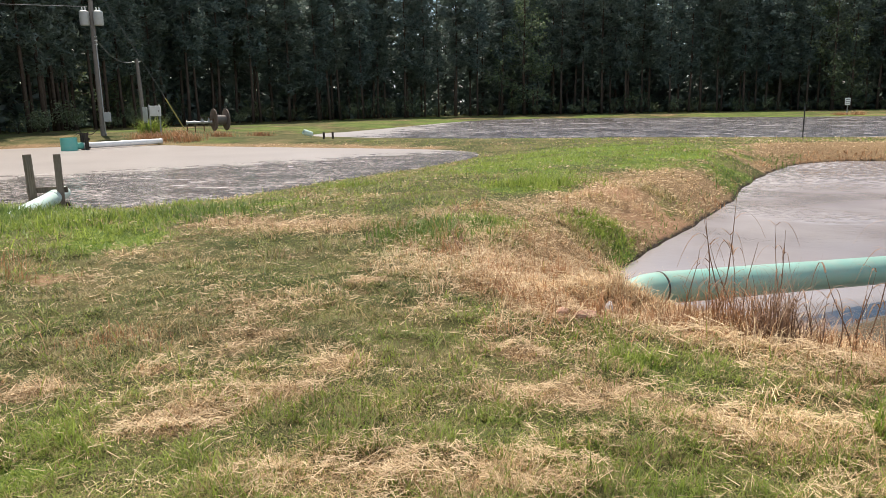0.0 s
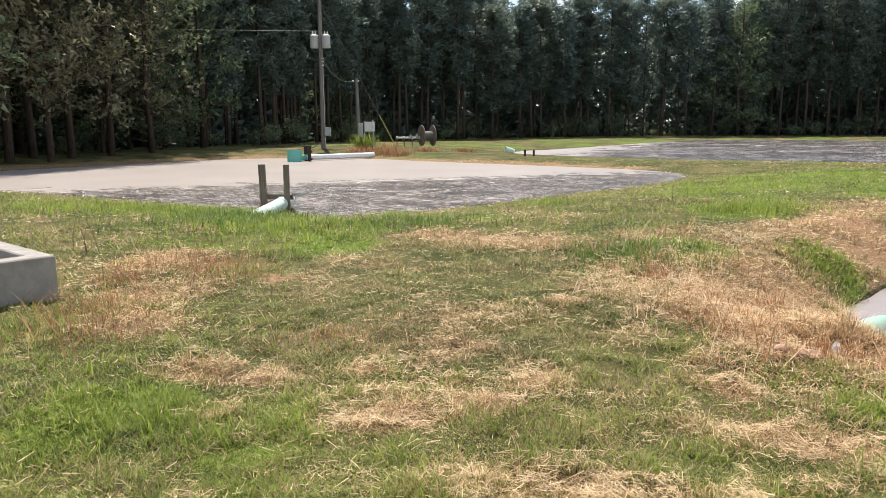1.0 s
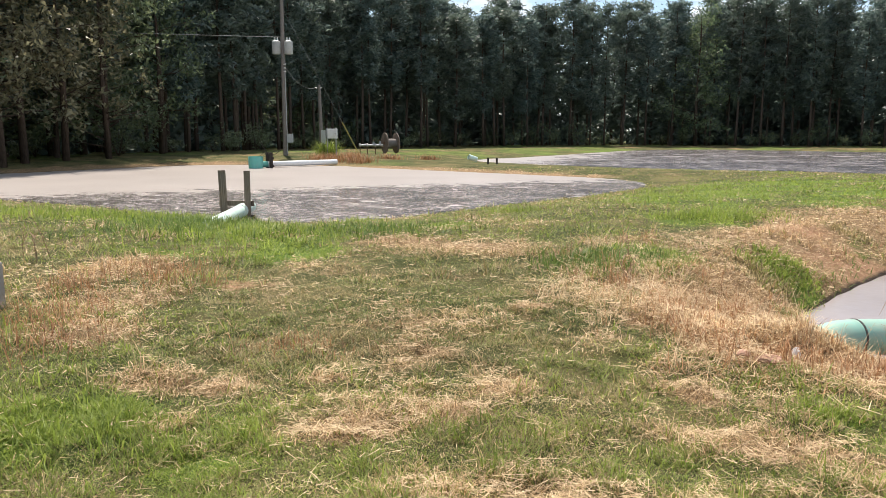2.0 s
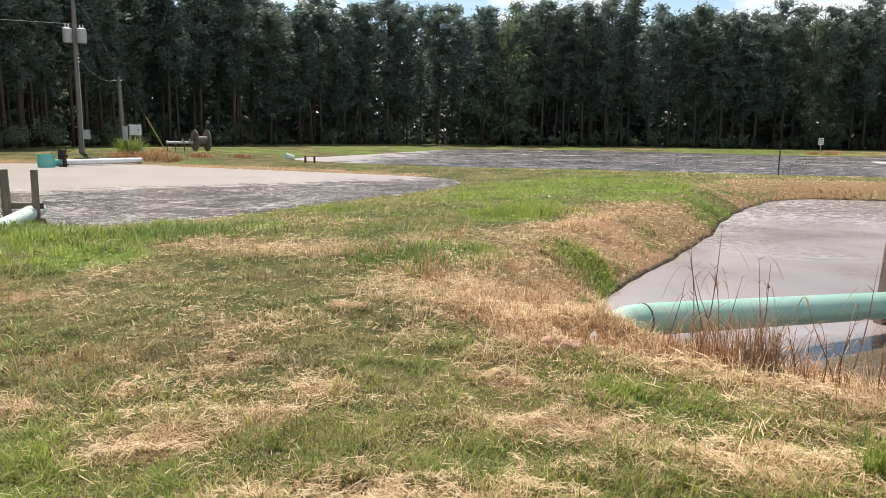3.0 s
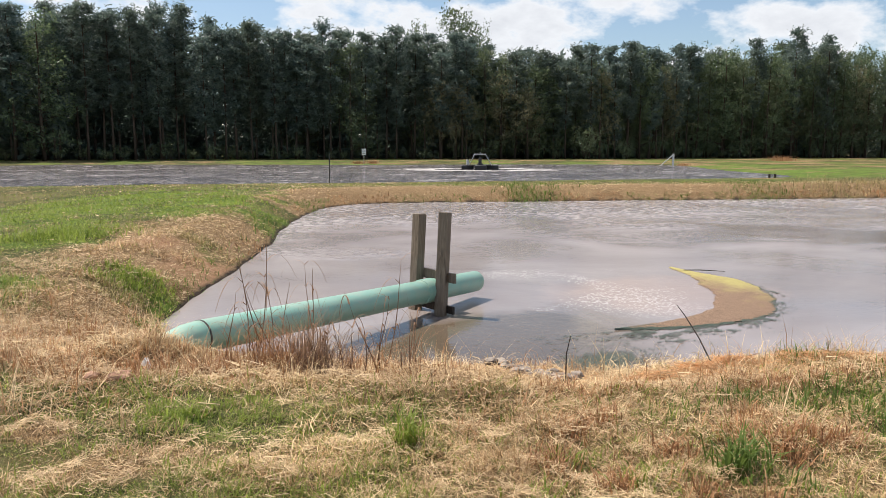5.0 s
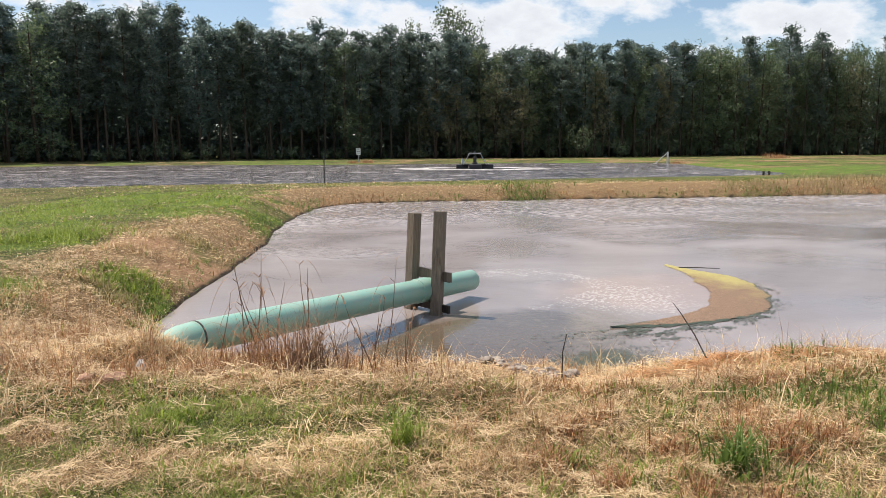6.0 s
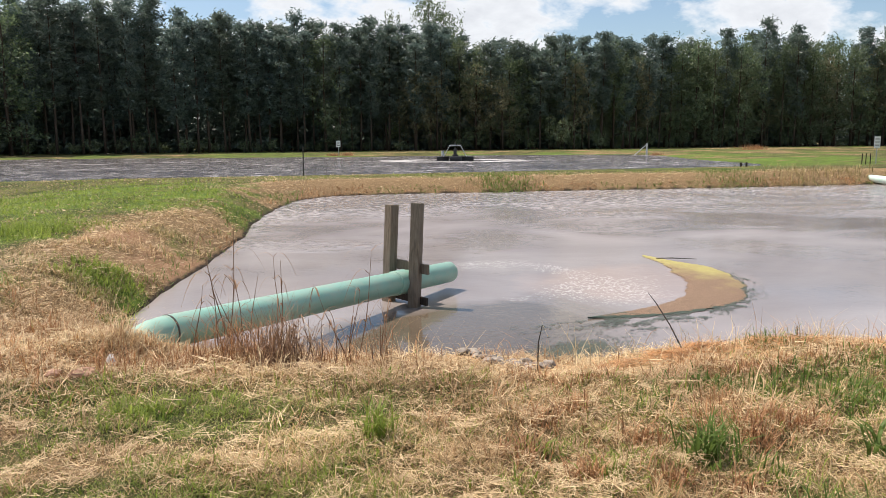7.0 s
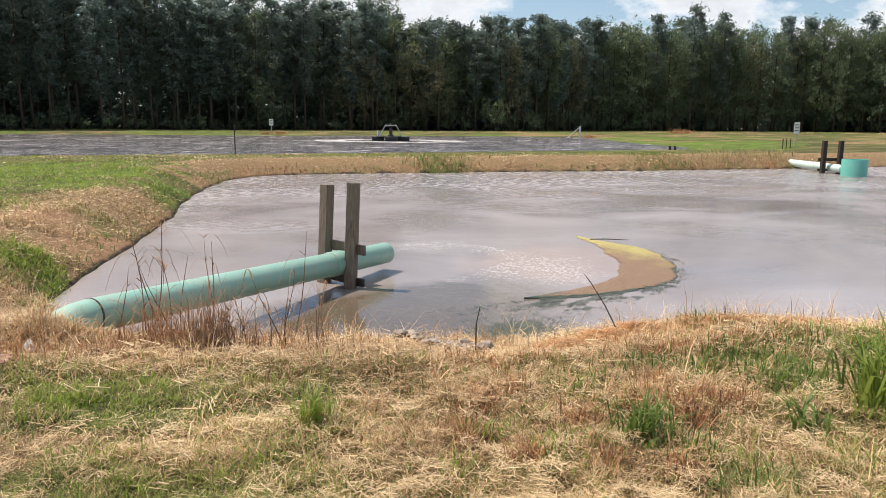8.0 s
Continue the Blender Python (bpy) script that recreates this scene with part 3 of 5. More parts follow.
def broad_meshes(seed, height, leaves, thick=1.0, low=0.12):
    """A broadleaf tree whose crown is a heap of leafy lobes."""
    rng = np.random.default_rng(seed)
    pieces = [tube_path([(0, 0, 0), (0.15, 0.05, height * 0.35), (0.05, -0.1, height * 0.7), (0, 0, height * 0.92)], [0.26, 0.19, 0.10, 0.02], 8)]
    tips = []
    for k in range(40):
        t = low + (0.97 - low) * k / 39
        reach = height * 0.25 * (math.sin(min(1.0, (1.06 - t) * 1.5) * 1.57) ** 0.7) * rng.uniform(0.6, 1.08)
        ang, up = rng.uniform(0, 6.28), rng.uniform(0.1, 0.5)
        p0 = np.array([0.1, 0, height * t * 0.9])
        p1 = p0 + np.array([math.cos(ang), math.sin(ang), up]) * reach
        pieces.append(tube_path([p0, (p0 + p1) / 2 + rng.normal(0, 0.15, 3), p1], [0.06 * (1.1 - t), 0.035 * (1.1 - t), 0.008], 4))
        for u in (rng.uniform(0.35, 0.6), rng.uniform(0.65, 0.85), 1.0):
            lobe = p0 + (p1 - p0) * u + rng.normal(0, 0.3, 3)
            tips += [lobe + rng.normal(0, 1, 3) * (0.62, 0.62, 0.42) for _ in range(5)]
    tips = np.array(tips)[rng.random(len(tips)) < thick]
    v, f = leaf_cards(rng, tips, 0.30, 8, 0.9, 1.0)
    return mesh_from("trunk", *joined(pieces), BARK, True), mesh_from("crown", v, f, leaves)


def bush_meshes(seed, size, leaves):
    rng = np.random.default_rng(seed)
    pieces, tips = [], []
    for k in range(16):
        ang, out = rng.uniform(0, 6.28), rng.uniform(0.15, 0.75)
        p1 = np.array([math.cos(ang) * out, math.sin(ang) * out, rng.uniform(0.5, 1.0)]) * size
        pieces.append(tube_path([(0, 0, 0), p1 * (0.45, 0.45, 0.6), p1], [0.02, 0.014, 0.005], 3))
        tips += [p1 * rng.uniform(0.45, 1.05) + rng.normal(0, size * 0.1, 3) for _ in range(5)]
    v, f = leaf_cards(rng, np.array(tips), 0.20, 8, 0.9, 0.85)
    return mesh_from("stem", *joined(pieces), BARK, True), mesh_from("foliage", v, f, leaves)


def grow(name, meshes, parts, x, y, scale, turn, label, category, group):
    root = new(name)
    root.empty_display_size = 0.3
    root.matrix_world = Matrix.Translation((x, y, land_at(x, y) - 0.05)) @ Matrix.Rotation(turn, 4, "Z") @ Matrix.Diagonal((scale[0], scale[0], scale[1], 1))
    for me, pname in zip(meshes, parts):
        new(pname, me).parent = root
    return tagged(root, label, category, group)


PINES = [pine_meshes(100 + i, 18.2 + 0.5 * i, 0.22 + 0.05 * (i % 4)) for i in range(7)]
BACK_PINES = [pine_meshes(150 + i, 19.0 + 0.6 * i, 0.2, False) for i in range(3)]
BROADS = [broad_meshes(200 + i, 17.0, LEAVES, 1.0, 0.04 + 0.03 * i) for i in range(4)]
FADED = [broad_meshes(230 + i, 14.5, THIN_LEAVES, 0.55, 0.2) for i in range(2)]
BUSHES = [bush_meshes(260 + i, 2.0 + 0.5 * i, PALE_LEAVES if i < 2 else LEAVES) for i in range(4)]

# the edge of the wood: a line of corners, then how tall it stands and which share is broadleaf
EDGE = [(-60, -6), (-42, 14), (-34.8, 27), (-33.8, 40), (-32.0, 57), (-34, 80), (-19, 103), (1, 117), (40, 115), (73, 106), (92, 97), (99, 93), (127, 93), (168, 78), (190, 40), (185, -20)]
TALL = [1.10, 1.10, 1.10, 1.10, 1.12, 1.12, 1.12, 1.13, 1.19, 1.12, 1.03, 1.06, 1.19, 1.34, 1.4, 1.4]
BROAD = [0.9, 0.9, 0.75, 0.4, 0.1, 0.05, 0.04, 0.04, 0.05, 0.12, 0.40, 0.45, 0.55, 0.7, 0.9, 0.9]
edge_p = np.array(EDGE, float)
edge_len = np.concatenate([[0], np.cumsum(np.linalg.norm(np.diff(edge_p, axis=0), axis=1))])


def on_edge(s):
    """Place, outward way, tallness and broadleaf share s metres along the edge of the wood."""
    p = np.array([np.interp(s, edge_len, edge_p[:, 0]), np.interp(s, edge_len, edge_p[:, 1])])
    q = np.array([np.interp(s + 4, edge_len, edge_p[:, 0]), np.interp(s + 4, edge_len, edge_p[:, 1])])
    p_ = np.array([np.interp(s - 4, edge_len, edge_p[:, 0]), np.interp(s - 4, edge_len, edge_p[:, 1])])
    d = (q - p_) / (np.linalg.norm(q - p_) + 1e-9)
    return p, np.array([-d[1], d[0]]), np.interp(s, edge_len, TALL), np.interp(s, edge_len, BROAD)


rng = np.random.default_rng(5)
for depth, gap in ((0.0, 2.9), (3.4, 2.9), (7.5, 3.4)):
    s = rng.uniform(0, 2)
    while s < edge_len[-1]:
        p, out, tall, share = on_edge(s)
        x, y = p + out * (depth + rng.normal(0, 0.7)) + rng.normal(0, 0.35, 2)
        s += gap * rng.uniform(0.75, 1.3)
        if not -58 < math.degrees(math.atan2(x, y)) < 82:
            continue
        tall = tall * rng.uniform(0.90, 1.05)
        wide = rng.uniform(0.85, 1.2)
        broad = rng.random() < share
        tall = tall * 1.08 if broad else tall * 0.93
        if broad:
            kind = BROADS[rng.integers(4)] if rng.random() > 0.12 else FADED[rng.integers(2)]
            grow("broadleaf_tree", kind, ("trunk", "crown"), x, y, (wide, tall), rng.uniform(0, 6.28), "tall leafy green broadleaf tree at the wood's edge", "tree", "trees of the wood")
        else:
            grow("pine_tree", PINES[rng.integers(7)] if depth < 7 else BACK_PINES[rng.integers(3)], ("trunk", "crown"), x, y, (wide, tall), rng.uniform(0, 6.28), "tall dark green pine with a bare straight trunk", "tree", "trees of the wood")
s = 0.0
while s < edge_len[-1]:
    p, out, tall, share = on_edge(s)
    x, y = p + out * rng.uniform(-1.8, 2.5)
    size = rng.uniform(0.5, 1.15)
    if not -58 < math.degrees(math.atan2(x, y)) < 82:
        s += 3
        continue
    grow("bush", BUSHES[rng.integers(2 if rng.random() < 0.3 else 4)], ("stem", "foliage"), x, y, (size, size), rng.uniform(0, 6.28), "leafy shrub at the foot of the pines", "bush", "undergrowth of the wood")
    s += rng.uniform(1.6, 4.2)



def edge_at(azimuth, back=0.0):
    """The spot on the wood's edge that lies so many degrees from +y, or a little behind it."""
    best = min(np.linspace(0, edge_len[-1], 1500), key=lambda q: abs(math.degrees(math.atan2(*on_edge(q)[0])) - azimuth))
    p, out, _, _ = on_edge(best)
    return p + out * back


# trees that stand out from the wood: tall crowns behind, faded ones and a pale shrub before it
for azimuth, back, wide, tall in ((36.0, 9.0, 1.25, 1.72), (37.2, 10.5, 1.1, 1.66), (33.2, 9.5, 1.0, 1.50)):
    x, y = edge_at(azimuth, back)
    grow("broadleaf_tree", BROADS[int(azimuth) % 4], ("trunk", "crown"), x, y, (wide, tall), azimuth, "tall broadleaf tree rising over the pines", "tree", "trees of the wood")
for azimuth, wide, tall in ((33.9, 0.85, 0.98), (35.6, 0.8, 0.92), (40.6, 0.75, 0.90)):
    x, y = edge_at(azimuth, -2.0)
    grow("broadleaf_tree", FADED[int(azimuth) % 2], ("trunk", "crown"), x, y, (wide, tall), azimuth, "thin faded tree with olive brown leaves before the pines", "tree", "trees of the wood")
x, y = edge_at(44.7, -3.0)
grow("bush", BUSHES[1], ("stem", "foliage"), x, y, (1.5, 2.2), 0.4, "tall pale green shrub at the wood's edge", "bush", "undergrowth of the wood")

# half-bare trees with thin brownish leaves before the wood's corner
for k, (x, y, wide, tall) in enumerate(((-32.6, 31.8, 1.0, 1.15), (-32.0, 35.6, 0.9, 1.1), (-33.2, 29.2, 1.05, 1.2), (-31.6, 38.4, 0.9, 1.05), (-31.4, 33.4, 0.8, 0.95), (-31.0, 41.5, 0.75, 0.85))):
    grow("broadleaf_tree", FADED[k % 2], ("trunk", "crown"), x, y, (wide, tall), 2.1 * k, "half-bare tree with thin brownish olive leaves", "tree", "trees of the wood")

# the depth of the wood behind
n_deep = 9000
s_lo, s_hi = edge_len[1], edge_len[13] + 30
deep_s, deep_d = rng.uniform(s_lo, s_hi, n_deep), rng.uniform(12, 30, n_deep)
deep_c = []
for s, d in zip(deep_s, deep_d):
    p, out, tall, share = on_edge(s)
    deep_c.append((*(p + out * d), rng.uniform(0.01, 1.0) ** 1.0 * 16.5 * min(tall, 1.15)))
for s, d in zip(rng.uniform(s_lo, s_hi, 9000), rng.uniform(5, 24, 9000)):  # undergrowth between the trunks
    p, out, tall, share = on_edge(s)
    deep_c.append((*(p + out * d), rng.uniform(0.0, 1.0) ** 1.4 * 9.0))
deep = [leaf_cards(rng, np.array(deep_c[:n_deep]), 1.7, 8, 1.0, 1.0), leaf_cards(rng, np.array(deep_c[n_deep:]), 1.0, 9, 1.0, 1.1)]
for s, d in zip(rng.uniform(s_lo, s_hi, 420), rng.uniform(14, 34, 420)):
    p, out, tall, share = on_edge(s)
    x, y = p + out * d
    deep.append(tube_path([(x, y, -0.6), (x + 0.1, y, 9), (x, y, 15.5 * min(tall, 1.1))], [0.17, 0.13, 0.04], 4))
dv, df = joined(deep)
tagged(new("far_woods", mesh_from("far_woods", dv, df, NEEDLES)), "dense dark pine wood behind the first trees", "woods", kind="stuff")


# ---- things: helpers ----
class Shape:
    """Verts and faces gathered from simple shaped pieces."""

    def __init__(self):
        self.v, self.f = [], []

    def add(self, v, f):
        n = len(self.v)
        self.v += [tuple(p) for p in v]
        self.f += [[i + n for i in q] for q in f]
        return self

    def box(self, at, size, m=None, bevel=0.012):
        bm = bmesh.new()
        bmesh.ops.create_cube(bm, size=1, matrix=Matrix.Diagonal((*size, 1)))
        if bevel:
            bmesh.ops.bevel(bm, geom=bm.edges[:], offset=min(bevel, min(size) * 0.3), segments=2, affect="EDGES", profile=0.5)
        m = Matrix.Translation(at) @ (m or Matrix())
        bm.verts.index_update()
        self.add([m @ v.co for v in bm.verts], [[v.index for v in f.verts] for f in bm.faces])
        bm.free()
        return self

    def tube(self, points, radius, seg=12):
        r = radius if isinstance(radius, (list, tuple)) else [radius] * len(points)
        return self.add(*tube_path(points, r, seg))

    def pipe(self, a, b, outer, inner, seg=28):
        """A straight open pipe with a wall thickness."""
        a, b = Vector(a), Vector(b)
        q = (b - a).to_track_quat("Z", "Y")
        v, f = [], []
        for p, r in ((a, outer), (b - (b - a).normalized() * 0.008, outer), (b, outer - 0.006), (b, inner), (b + (a - b) * 0.5, inner)):
            v += [p + q @ Vector((math.cos(2 * math.pi * s / seg) * r, math.sin(2 * math.pi * s / seg) * r, 0)) for s in range(seg)]
        for i in range(4):
            f += [[i * seg + s, i * seg + (s + 1) % seg, (i + 1) * seg + (s + 1) % seg, (i + 1) * seg + s] for s in range(seg)]
        return self.add(v, f)

    def lump(self, at, size, seed, detail=2):
        """A broken stone."""
        bm = bmesh.new()
        bmesh.ops.create_icosphere(bm, subdivisions=detail, radius=1)
        bm.verts.index_update()
        for v in bm.verts:
            v.co *= 1 + 0.55 * noise.noise(v.co * 1.3 + Vector((seed * 3.1, seed, 0)))
        self.add([(at[0] + v.co.x * size[0], at[1] + v.co.y * size[1], at[2] + v.co.z * size[2]) for v in bm.verts], [[v.index for v in f.verts] for f in bm.faces])
        bm.free()
        return self


def part(name, shape, material, parent=None, label="", smooth=False):
    ob = new(name, mesh_from(name, shape.v, shape.f, material, smooth))
    if smooth:
        ob.data.set_sharp_from_angle(angle=radians(40))
    ob.parent = parent
    return tagged(ob, label)


def thing(name, label, category, group=""):
    e = new(name)
    e.empty_display_size = 0.2
    return tagged(e, label, category, group)


def turned(z=0, x=0, y=0):
    return pose(0, 0, 0, x, y, z)


# ---- outfall pipes and their supports ----
def outfall(a, b, radius, material, label, bands=()):
    t = thing("outfall_pipe", label, "pipe", "pond pipes")
    part("barrel", Shape().pipe(a, b, radius, radius - 0.012), material, t, smooth=True)
    a, b = Vector(a), Vector(b)
    for u in bands:
        p, d = a.lerp(b, u), (b - a).normalized()
        part("collar", Shape().tube([p - d * 0.13, p - d * 0.12, p + d * 0.12, p + d * 0.13], [radius, radius + 0.012, radius + 0.012, radius], 28), material, t, smooth=True)
    return t


PIPE_A, PIPE_B = (1.92, 6.54, -0.09), (6.53, 8.58, -0.355)
main_pipe = outfall(PIPE_A, PIPE_B, 0.15, PIPE, "pale green plastic outfall pipe reaching out over the pond", (0.735,))
p_dir = (Vector(PIPE_B) - Vector(PIPE_A)).normalized()
p_0 = Vector(PIPE_A)
part("buried_end", Shape().tube([p_0 + p_dir * 0.02, p_0 - p_dir * 0.12 - Vector((0, 0, 0.012)), p_0 - p_dir * 0.28 - Vector((0, 0, 0.055)), p_0 - p_dir * 0.48 - Vector((0, 0, 0.16)), p_0 - p_dir * 0.70 - Vector((0, 0, 0.36))], 0.1498, 28), PIPE, main_pipe, smooth=True)
p_at = p_0 + p_dir * 0.03
part("band", Shape().tube([p_at - p_dir * 0.010, p_at - p_dir * 0.008, p_at + p_dir * 0.008, p_at + p_dir * 0.010], [0.15, 0.154, 0.154, 0.15], 28), DARK_STEEL, main_pipe, "thin dark strap", True)


def support(feet, tops, width, material, label, board_z, lower_z, bolts=True):
    """Two posts that hold a pipe between them by an upper and a lower board."""
    t = thing("pipe_support", label, "post frame", "pipe supports")
    feet, tops = [Vector(p) for p in feet], [Vector(p) for p in tops]
    across = (feet[1] - feet[0]).normalized()
    along = Vector((-across.y, across.x, 0))
    ang = math.degrees(math.atan2(across.y, across.x))
    for f, p in zip(feet, tops):
        ax = (p - f)
        q = ax.to_track_quat("Z", "Y").to_matrix().to_4x4()
        part("post", Shape().box((f + p) / 2, (width, width, ax.length), q @ turned(ang + 0), 0.006), material, t)
    mid = (feet[0] + feet[1]) / 2
    lean = (tops[0] - feet[0]) / max((tops[0] - feet[0]).z, 0.01)
    span = (feet[1] - feet[0]).length + width + 0.16
    for name, z, h in (("cross_board", board_z, 0.13), ("lower_board", lower_z, 0.10)):
        c = mid + lean * (z - feet[0].z) + along * (width / 2 + 0.022)
        part(name, Shape().box((c.x, c.y, z), (span, 0.04, h), turned(ang), 0.004), material if name == "cross_board" else DARK_WOOD, t)
        if bolts:
            for f in feet:
                b = f + lean * (z - feet[0].z) + along * (width / 2 + 0.045)
                part("bolt", Shape().tube([(b.x, b.y, z), tuple(Vector((b.x, b.y, z)) + along * 0.03)], 0.016, 8), DARK_STEEL, t)
    return t


support([(5.35, 8.41, -1.1), (5.40, 7.86, -1.1)], [(5.46, 8.42, 0.70), (5.55, 7.94, 0.75)], 0.135, WOOD, "pair of weathered timber posts standing in the pond round the pipe", -0.10, -0.52)
outfall((-8.15, 13.4, -0.42), (-8.76, 16.9, -0.24), 0.15, PALE_PIPE, "sun-bleached green outfall pipe at the grassy bank", (0.8,))
support([(-9.10, 16.25, -1.1), (-8.52, 16.30, -1.1)], [(-9.13, 16.22, 0.68), (-8.53, 16.33, 0.67)], 0.14, WOOD, "pair of dark weathered posts at the grassy bank", -0.12, -0.45)


def baffle(cx, cy, pipe_from, pipe_r, radius, z0, z1, posts, post_w, post_top, pipe_mat):
    """An upright teal drum in the water at the end of a pipe, between two posts."""
    t = thing("outlet_drum", "teal plastic drum standing in the pond at a pipe's end", "drum", "outlet drums")
    s = Shape()
    seg = 28
    rings = [(radius, z0), (radius, z1 - 0.02), (radius - 0.01, z1), (radius - 0.03, z1), (radius - 0.03, z1 - 0.3), (0.001, z1 - 0.3)]
    v = [(cx + math.cos(2 * math.pi * i / seg) * r, cy + math.sin(2 * math.pi * i / seg) * r, z) for r, z in rings for i in range(seg)]
    f = [[k * seg + i, k * seg + (i + 1) % seg, (k + 1) * seg + (i + 1) % seg, (k + 1) * seg + i] for k in range(len(rings) - 1) for i in range(seg)]
    part("drum", s.add(v, f), TEAL, t, smooth=True)
    d = (Vector((cx, cy, 0)) - Vector((pipe_from[0], pipe_from[1], 0))).normalized()
    end = Vector((cx, cy, pipe_from[2])) - d * radius * 0.9
    part("stub", Shape().tube([end, end - d * 0.35], pipe_r * 1.12, 20), TEAL, t, smooth=True)
    outfall(pipe_from, tuple(end - d * 0.30), pipe_r, pipe_mat, "long pale pipe lying from the bank to a teal drum", (0.5,))
    support([(*p, -1.2) for p in posts], [(*p, post_top) for p in posts], post_w, DARK_WOOD, "pair of dark posts beside a teal drum", pipe_from[2] + 0.35, pipe_from[2] - 0.1, False)


baffle(-20.1, 39.9, (-16.9, 44.6, -0.28), 0.16, 0.42, -1.2, 0.18, ((-19.75, 40.7), (-19.35, 40.35)), 0.16, 0.42, WHITE)
baffle(33.3, 12.0, (36.9, 16.2, -0.36), 0.17, 0.50, -1.4, 0.10, ((34.15, 13.6), (34.75, 13.15)), 0.17, 0.80, PALE_PIPE)

# brush caught on the drum's posts
t = thing("drift_brush", "dead branches caught on the dark posts", "branches")
b_rng = np.random.default_rng(4)
for i in range(7):
    b_end = np.array([-19.6, 40.5, 0.4]) + b_rng.normal(0, 1, 3) * (0.9, 0.3, 0.35) + (0, 0, 0.35)
    part("branch", Shape().tube([(-19.6, 40.5, 0.30), tuple((np.array([-19.6, 40.5, 0.3]) + b_end) / 2 + b_rng.normal(0, 0.1, 3)), tuple(b_end)], [0.022, 0.016, 0.008], 5), DARK_WOOD, t)

# ---- concrete box ----
box_m = Matrix(((-0.902, -0.432, 0, -5.44), (0.432, -0.902, 0, 5.60), (0, 0, 1, 0), (0, 0, 0, 1)))
t = thing("concrete_box", "open square concrete box set in the dry grass", "concrete box")
L, W, TH, Z0, Z1 = 2.4, 2.0, 0.2, -0.45, 0.42
ring, faces = [], []
for z, inset, back in ((Z0, 0, 0), (Z1 - 0.012, 0, 0), (Z1, 0.012, 0), (Z1, TH - 0.012, 0), (Z1 - 0.012, TH, 0), (Z0, TH, 0)):
    ring += [box_m @ Vector((u, v, z)) for u, v in ((inset, inset), (L - inset, inset), (L - inset, W - inset), (inset, W - inset))]
for r in range(5):
    faces += [[r * 4 + i, r * 4 + (i + 1) % 4, r * 4 + 4 + (i + 1) % 4, r * 4 + 4 + i] for i in range(4)]
part("wall", Shape().add(ring, faces), CONCRETE, t)
part("bottom", Shape().box(box_m @ Vector((L / 2, W / 2, Z0 + 0.1)), (L - 2 * TH, W - 2 * TH, 0.1), box_m.to_3x3().to_4x4(), 0.0), CONCRETE, t)

# ---- power poles ----
POLE = Vector((-22.96, 50.37, 0))
t = thing("utility_pole", "tall grey timber power pole with two transformer cans", "power pole")
part("mast", Shape().tube([POLE + Vector((0, 0, -1)), POLE + Vector((0.02, 0, 5)), POLE + Vector((0.05, 0, 12.2))], [0.19, 0.165, 0.125], 14), POLE_WOOD, t, smooth=True)
for cx, cy in ((-0.42, -0.30), (0.42, -0.12)):
    c = POLE + Vector((cx + 0.1, cy, 7.05))
    can = part("transformer", Shape().tube([c, c + Vector((0, 0, 0.04)), c + Vector((0, 0, 0.80)), c + Vector((0, 0, 0.86)), c + Vector((0, 0, 0.93))], [0.27, 0.30, 0.30, 0.31, 0.20], 18), PAINT_GREY, t, "grey painted metal can", True)
    for k in (-0.1, 0.1):
        part("bushing", Shape().tube([c + Vector((k, 0, 0.9)), c + Vector((k, 0, 1.0)), c + Vector((k, 0, 1.12)), c + Vector((k, 0, 1.16))], [0.04, 0.055, 0.04, 0.015], 8), WHITE, can)
    part("bracket", Shape().box(c + Vector((-cx * 0.45, -cy * 0.45, 0.55)), (0.35, 0.06, 0.12), turned(30 if cx < 0 else 10)), GREY_METAL, t)
for z in (5.85, 6.1, 6.35):
    part("insulator", Shape().tube([POLE + Vector((0.12, -0.12, z)), POLE + Vector((0.26, -0.2, z)), POLE + Vector((0.32, -0.22, z))], [0.03, 0.06, 0.03], 8), WHITE, t)
part("conduit", Shape().tube([POLE + Vector((0.2, -0.1, 0)), POLE + Vector((0.18, -0.1, 6.0))], 0.035, 8), GREY_METAL, t)
part("meter_box", Shape().box(POLE + Vector((0.42, -0.1, 1.15)), (0.42, 0.22, 0.62)), PAINT_GREY, t, "grey meter box")
part("lead", Shape().tube([POLE + Vector((0.0, -0.3, 7.1)), POLE + Vector((0.25, -0.35, 6.7)), POLE + Vector((0.3, -0.25, 6.2))], 0.02, 6), WIRE, t)
POLE2 = Vector((-21.75, 54.1, 0))
t = thing("service_pole", "short grey timber service pole with a meter box", "power pole")
part("mast", Shape().tube([POLE2 + Vector((0.10, 0, -1)), POLE2 + Vector((0.06, 0, 2.5)), POLE2 + Vector((0.0, 0, 5.15))], [0.15, 0.14, 0.115], 12), POLE_WOOD, t, smooth=True)
part("meter_box", Shape().box(POLE2 + Vector((0.30, -0.12, 1.2)), (0.30, 0.2, 1.1)), PAINT_GREY, t)
for k in (-0.16, 0.14):
    part("insulator", Shape().tube([POLE2 + Vector((k, -0.05, 4.9)), POLE2 + Vector((k * 1.9, -0.08, 4.95))], [0.05, 0.03], 8), WHITE, t)


def cable(a, b, sag, radius, label, material=WIRE):
    a, b = Vector(a), Vector(b)
    s = Shape().tube([a.lerp(b, u) - Vector((0, 0, sag * 4 * u * (1 - u))) for u in np.linspace(0, 1, 17)], radius, 5)
    return tagged(part("cable", s, material), label, "cable", "overhead cables")


